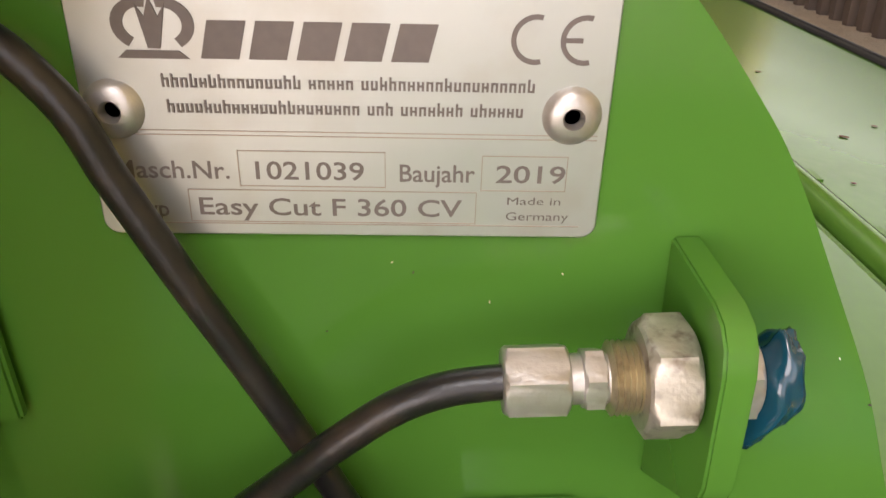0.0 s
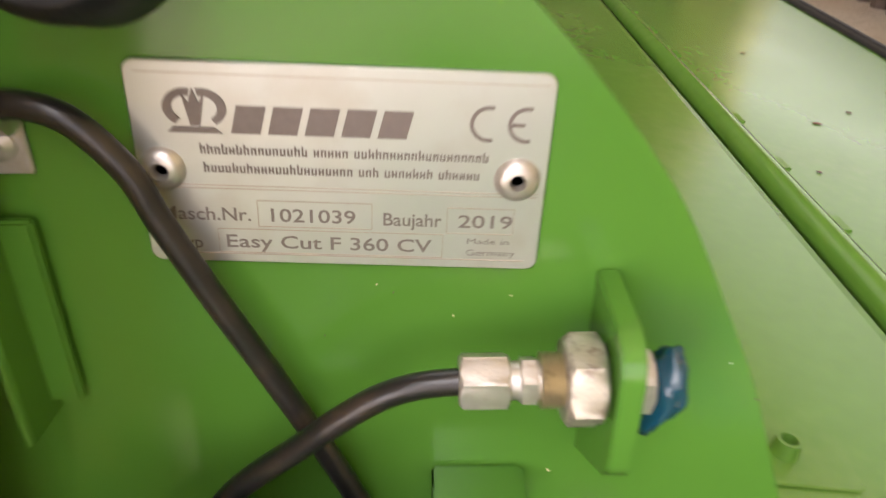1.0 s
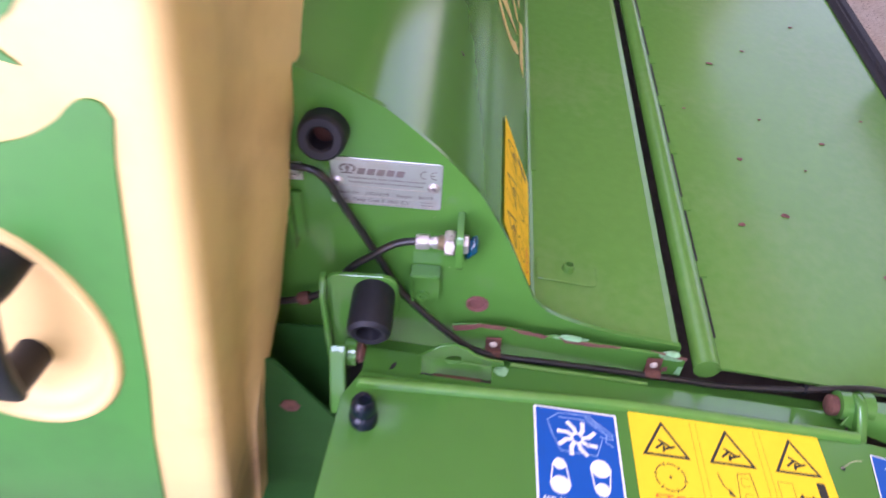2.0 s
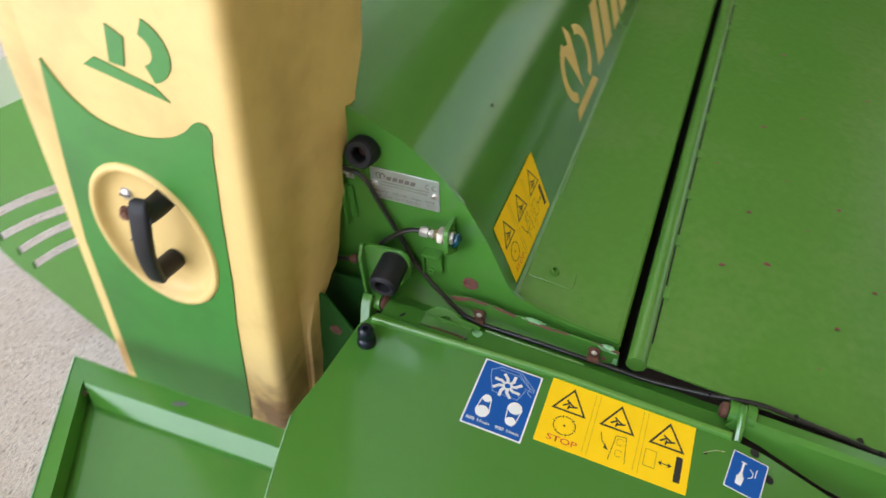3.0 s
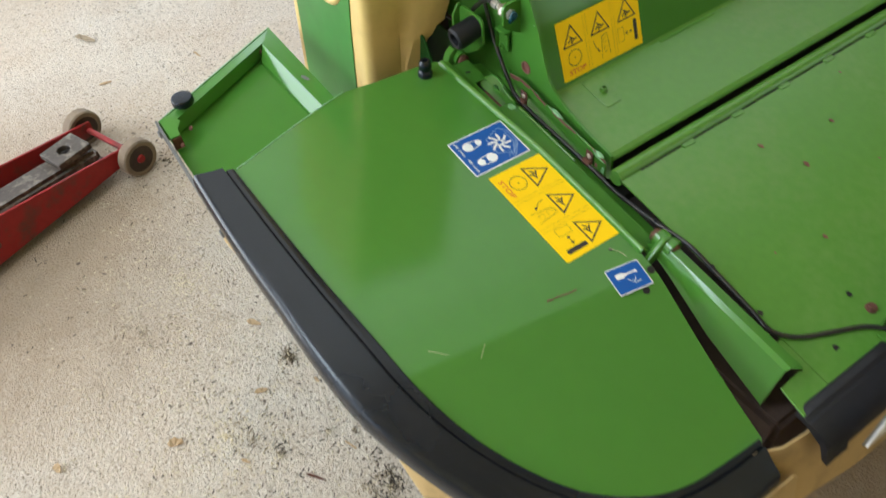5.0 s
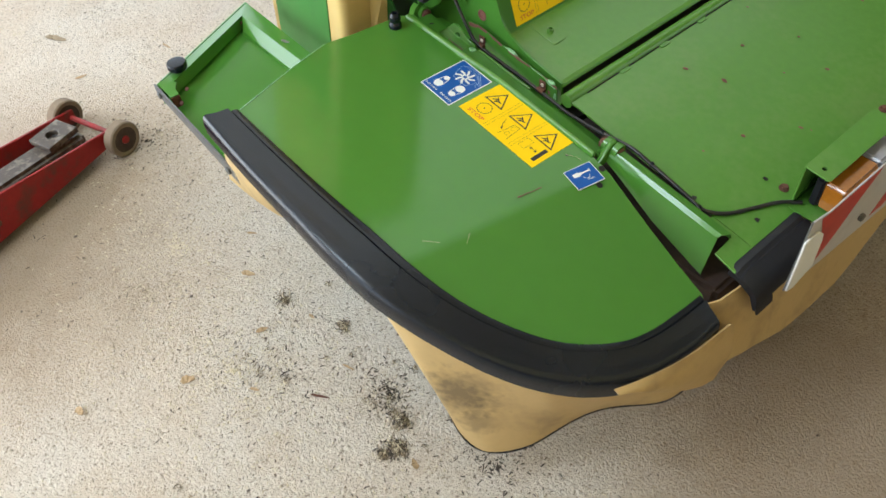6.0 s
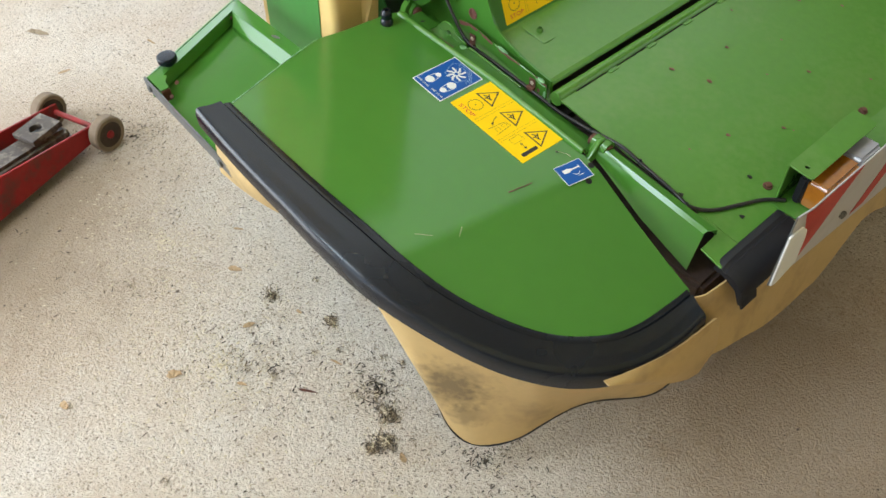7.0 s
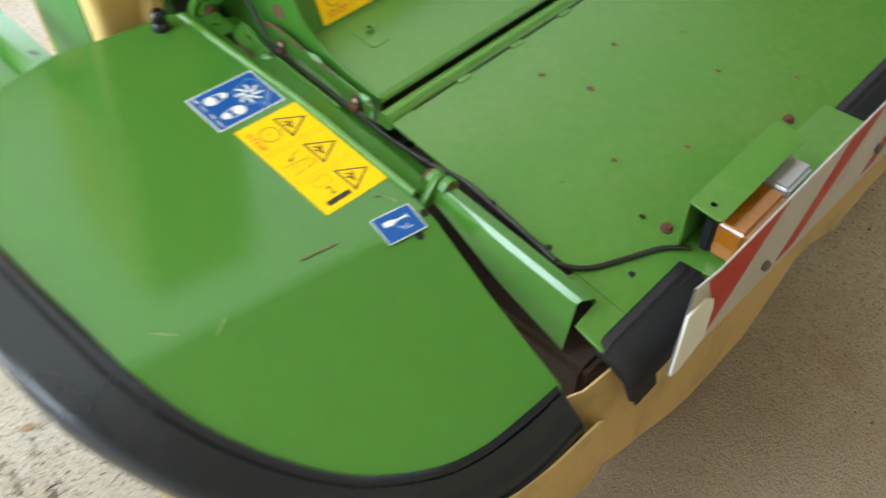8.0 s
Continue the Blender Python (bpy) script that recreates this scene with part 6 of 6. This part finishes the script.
part("far_end_plate", prism([(x, z) for x, z in HOOD] + [(0.412, 0.605), (0.412, 0.30), (-0.62, 0.30)], 0.006, (0, 3.106, 0), (1, 0, 0), (0, 0, 1)), M_GREEN, mower)
part("far_end_plate", prism([(0.44, 0.30), (0.95, 0.30), (0.95, 0.50), (0.943, 0.520), (0.452, 0.600), (0.44, 0.600)], 0.006, (0, 3.106, 0), (1, 0, 0), (0, 0, 1)), M_GREEN, mower)
# runners that carry the machine
for y0 in (0.05, 1.5, 2.9):
    part("runner", box((-0.35, y0, 0.0), (0.75, y0 + 0.05, 0.40), 0.01), M_SHADEGREEN, mower, "dark green support runner")

# ---------------------------------------------------------------- trolley jack
jack = thing("trolley_jack", "worn red trolley jack standing on the concrete floor", "jack")


def jp(a, s, z):
    return Vector((-0.890, -0.668, 0)) + Vector((0.349, -0.937, 0)) * a + Vector((-0.937, -0.349, 0)) * s + Vector((0, 0, z))


def jack_box(a0, a1, s0, s1, z0, z1, bevel=0.003):
    bm = loft([[jp(a0, s0, z0[0]), jp(a0, s1, z0[0]), jp(a0, s1, z1[0]), jp(a0, s0, z1[0])], [jp(a1, s0, z0[1]), jp(a1, s1, z0[1]), jp(a1, s1, z1[1]), jp(a1, s0, z1[1])]], closed=True)
    return bevelled(bm, bevel, 2, 40)


for s0 in (0.040, 0.245):
    part("side_frame", jack_box(-0.015, 0.85, s0, s0 + 0.009, (0.040, 0.018), (0.088, 0.235), 0.002), M_JACKRED, jack, "scratched red steel side frame")
part("front_axle", pipe([jp(0.0, -0.005, 0.062), jp(0.0, 0.30, 0.062)], 0.0095, 16, 2), M_JACKRED, jack)
for s0 in (-0.008, 0.262):
    o, ax = jp(0.0, s0, 0.058), (jp(0, 1, 0) - jp(0, 0, 0))
    wheel = part("wheel", lathe([(0.010, 0.006), (0.038, 0.004), (0.046, 0.0), (0.056, 0.001), (0.060, 0.006), (0.060, 0.034), (0.056, 0.039), (0.046, 0.040), (0.038, 0.036), (0.010, 0.034)], o, ax, 32), M_WHEEL, jack, "worn brown roller wheel")
    part("hub", lathe([(0.0, -0.003), (0.012, -0.002), (0.014, 0.002), (0.014, 0.038), (0.012, 0.042), (0.0, 0.043)], o, ax, 16), M_JACKRED, wheel, "red hub")
    part("rim", lathe([(0.014, 0.003), (0.044, 0.0015), (0.044, 0.0385), (0.014, 0.037)], o, ax, 24), M_BED, wheel, "dark dirty wheel face")
part("lift_arm", jack_box(0.060, 0.85, 0.105, 0.200, (0.045, 0.06), (0.092, 0.175), 0.012), M_JACKARM, jack, "dirty steel lift arm")
pad = prism([(-0.058, -0.048), (0.058, -0.048), (0.058, 0.048), (-0.058, 0.048)], 0.020, jp(0.13, 0.155, 0.108), (0.349, -0.937, 0), (0.937, 0.349, 0), holes=[ring(0.004, 0, 0.020, n=20)], bevel=0.002)
part("saddle", pad, M_JACKARM, jack, "square steel saddle with a hole")
part("saddle_well", lathe([(0.021, 0.0), (0.0, 0.0)], jp(0.13, 0.155, 0.100), (0, 0, 1), 18), M_SHADE, jack)
part("frame_bolt", hexagon(0.020, 0, 0.008, jp(0.47, 0.040, 0.090), jp(0, 0, 0) - jp(0, 1, 0)), M_RUST, jack, "rusty bolt head")
part("bottom_plate", jack_box(0.05, 0.85, 0.049, 0.245, (0.038, 0.022), (0.042, 0.026), 0.001), M_JACKARM, jack)

# ---------------------------------------------------------------- loose bits on the floor
rng = random.Random(11)


def chip(x, y, l, w, turn, mat, name, label, cat, group):
    l, w = l * 1.3, w * 1.25
    pts = [(-0.5 * l, -0.1 * w), (-0.3 * l, -0.5 * w), (-0.05 * l, -0.38 * w), (0.15 * l, -0.42 * w), (0.5 * l, -0.08 * w), (0.42 * l, 0.25 * w), (0.1 * l, 0.40 * w), (0.0, 0.5 * w), (-0.35 * l, 0.4 * w)]
    bm = prism(pts, 0.0022)
    bmesh.ops.triangulate(bm, faces=[f for f in bm.faces if len(f.verts) > 4])
    for f in range(2):
        bmesh.ops.bisect_plane(bm, geom=bm.verts[:] + bm.edges[:] + bm.faces[:], plane_co=((-0.15 + 0.25 * f) * l, 0, 0), plane_no=(1, 0.4 - f, 0))
    for v in bm.verts:
        v.co.z += 0.35 * w * (v.co.y / w + 0.2) ** 2 * 2 + 0.12 * l * (v.co.x / l) ** 2 + 0.12 * w * noise.noise(Vector((v.co.x * 120 + x * 50, v.co.y * 120, y * 50))) + 0.10 * w + 0.0006
    bm.transform(pose(x, y, 0.0, 0, 0, turn))
    tagged(finish(name, bm, mat, smooth=0), label, cat, group)


for x, y, l, w, a in ((-0.150, -0.650, 0.034, 0.012, 35), (0.0455, -0.725, 0.026, 0.010, 70), (0.048, -0.950, 0.030, 0.017, 60), (-0.058, -1.200, 0.022, 0.015, 10), (-0.28, -0.56, 0.024, 0.005, 40), (0.19, -0.835, 0.020, 0.006, 30), (0.30, -0.62, 0.03, 0.004, 20),
                      (-1.365, -0.292, 0.04, 0.006, 10), (-1.42, -0.62, 0.035, 0.007, 80), (0.10, -0.60, 0.016, 0.006, 10), (0.62, -0.66, 0.022, 0.012, 160)):
    chip(x, y, l, w, a, M_WOOD, "wood_chip", "small tan wood chip lying on the concrete", "wood chip", "wood chips on the floor")
chip(0.32, -0.723, 0.040, 0.005, 35, M_RUST, "wood_chip", "thin reddish wood splinter on the concrete", "wood chip", "wood chips on the floor")
chip(-1.739, -0.590, 0.080, 0.018, 30, M_STALK, "dead_leaf", "grey-brown dried leaf lying on the concrete", "leaf", "")


def scatter(name, centres, mat, label, cat):
    bm = bmesh.new()
    for cx, cy, r_, n in centres:
        for _ in range(n):
            a, d = rng.uniform(0, 6.28), r_ * abs(rng.gauss(0, 0.5))
            x, y_ = cx + math.cos(a) * d, cy + math.sin(a) * d * 0.8
            l, w, t = rng.uniform(0.0012, 0.006), rng.uniform(0.0006, 0.0022), rng.uniform(0, 6.28)
            c, s = math.cos(t), math.sin(t)
            h = rng.uniform(0.001, 0.004)
            vs = [bm.verts.new((x + c * p - s * q, y_ + s * p + c * q, z)) for p, q, z in ((-l, -w, 0), (l, -w * 0.5, 0), (l * 0.8, w, 0), (-l, w * 0.7, 0), (0, 0, h))]
            for i in range(4):
                bm.faces.new((vs[i], vs[(i + 1) % 4], vs[4]))
    return tagged(finish(name, bm, mat, smooth=0), label, cat, kind="stuff")


def strands(name, clumps, mats, label, cat):
    """Heaps of short dry stalks: centre, radius, count, length."""
    bm = bmesh.new()
    for cx, cy, r_, n_, size in clumps:
        lean = rng.uniform(0, 3.14)
        for _ in range(n_):
            a, d = rng.uniform(0, 6.28), r_ * abs(rng.gauss(0, 0.5))
            x, y_ = cx + math.cos(a) * d, cy + math.sin(a) * d * 0.75
            l, w, t = size * rng.uniform(0.35, 1.0), rng.uniform(0.0005, 0.0014), lean + rng.gauss(0, 0.9)
            h0 = rng.uniform(0.0, 0.008) * max(0.0, 1 - d / r_)
            h1 = h0 + rng.uniform(-0.3, 0.3) * l
            c, s_, bend = math.cos(t), math.sin(t), rng.uniform(-0.25, 0.25) * l
            pts = [(-0.5 * l, 0, max(0.0003, h0)), (0, bend, max(0.0006, (h0 + h1) / 2 + 0.001)), (0.5 * l, 0, max(0.0003, h1))]
            ring_ = [[bm.verts.new((x + c * p - s_ * (q + k * w), y_ + s_ * p + c * (q + k * w), z + e)) for k, e in ((-1, 0), (0, w * 1.2), (1, 0))] for p, q, z in pts]
            mi = rng.randrange(len(mats))
            for p, q in zip(ring_, ring_[1:]):
                for i in range(2):
                    bm.faces.new((p[i], p[i + 1], q[i + 1], q[i])).material_index = mi
    return tagged(finish(name, bm, mats, smooth=0), label, cat, kind="stuff")


strands("crop_clumps", [(0.507, -0.615, 0.030, 150, 0.020), (0.560, -0.666, 0.034, 190, 0.022), (0.548, -0.703, 0.020, 70, 0.020), (0.185, -0.555, 0.026, 90, 0.020), (-0.002, -0.627, 0.026, 60, 0.026), (0.236, -0.646, 0.012, 16, 0.020), (0.272, -0.592, 0.010, 14, 0.012),
                        (0.417, -0.497, 0.014, 18, 0.014), (0.367, -0.524, 0.012, 16, 0.012), (0.224, -0.762, 0.012, 8, 0.024), (0.091, -0.81, 0.010, 7, 0.016), (0.038, -0.503, 0.012, 18, 0.016), (0.068, -0.439, 0.014, 20, 0.018), (0.601, -0.614, 0.012, 6, 0.020), (0.289, -1.103, 0.020, 10, 0.022),
                        (0.15, -0.80, 0.55, 380, 0.012), (-0.9, -0.55, 0.9, 420, 0.017), (0.44, -0.60, 0.13, 150, 0.010), (0.95, -0.60, 0.40, 110, 0.012), (0.7, -0.9, 0.3, 60, 0.012), (-0.3, -0.9, 0.5, 220, 0.014), (-1.8, -0.4, 0.8, 160, 0.018)], [M_CRUMB, M_STALK, M_STALK, M_STRAW], "clumps of dry chopped crop on the concrete", "debris")
scatter("dark_crumbs", [(0.507, -0.615, 0.035, 130), (0.555, -0.675, 0.035, 150), (0.183, -0.556, 0.03, 60), (-0.003, -0.619, 0.03, 40), (0.43, -0.59, 0.09, 190), (0.2, -0.75, 0.8, 320), (-0.9, -0.6, 0.9, 400), (0.9, -0.7, 0.6, 300), (0.75, -0.52, 0.14, 160)], M_CRUMB, "scattered dark crumbs of dried crop on the concrete", "debris")
scatter("straw_bits", [(-1.2, -0.3, 0.8, 240), (0.1, -0.85, 0.6, 900), (-1.9, -0.7, 0.6, 110), (-0.4, -0.75, 0.5, 500), (0.9, -0.8, 0.5, 220)], M_STRAW, "scattered pale straw bits on the concrete", "debris")
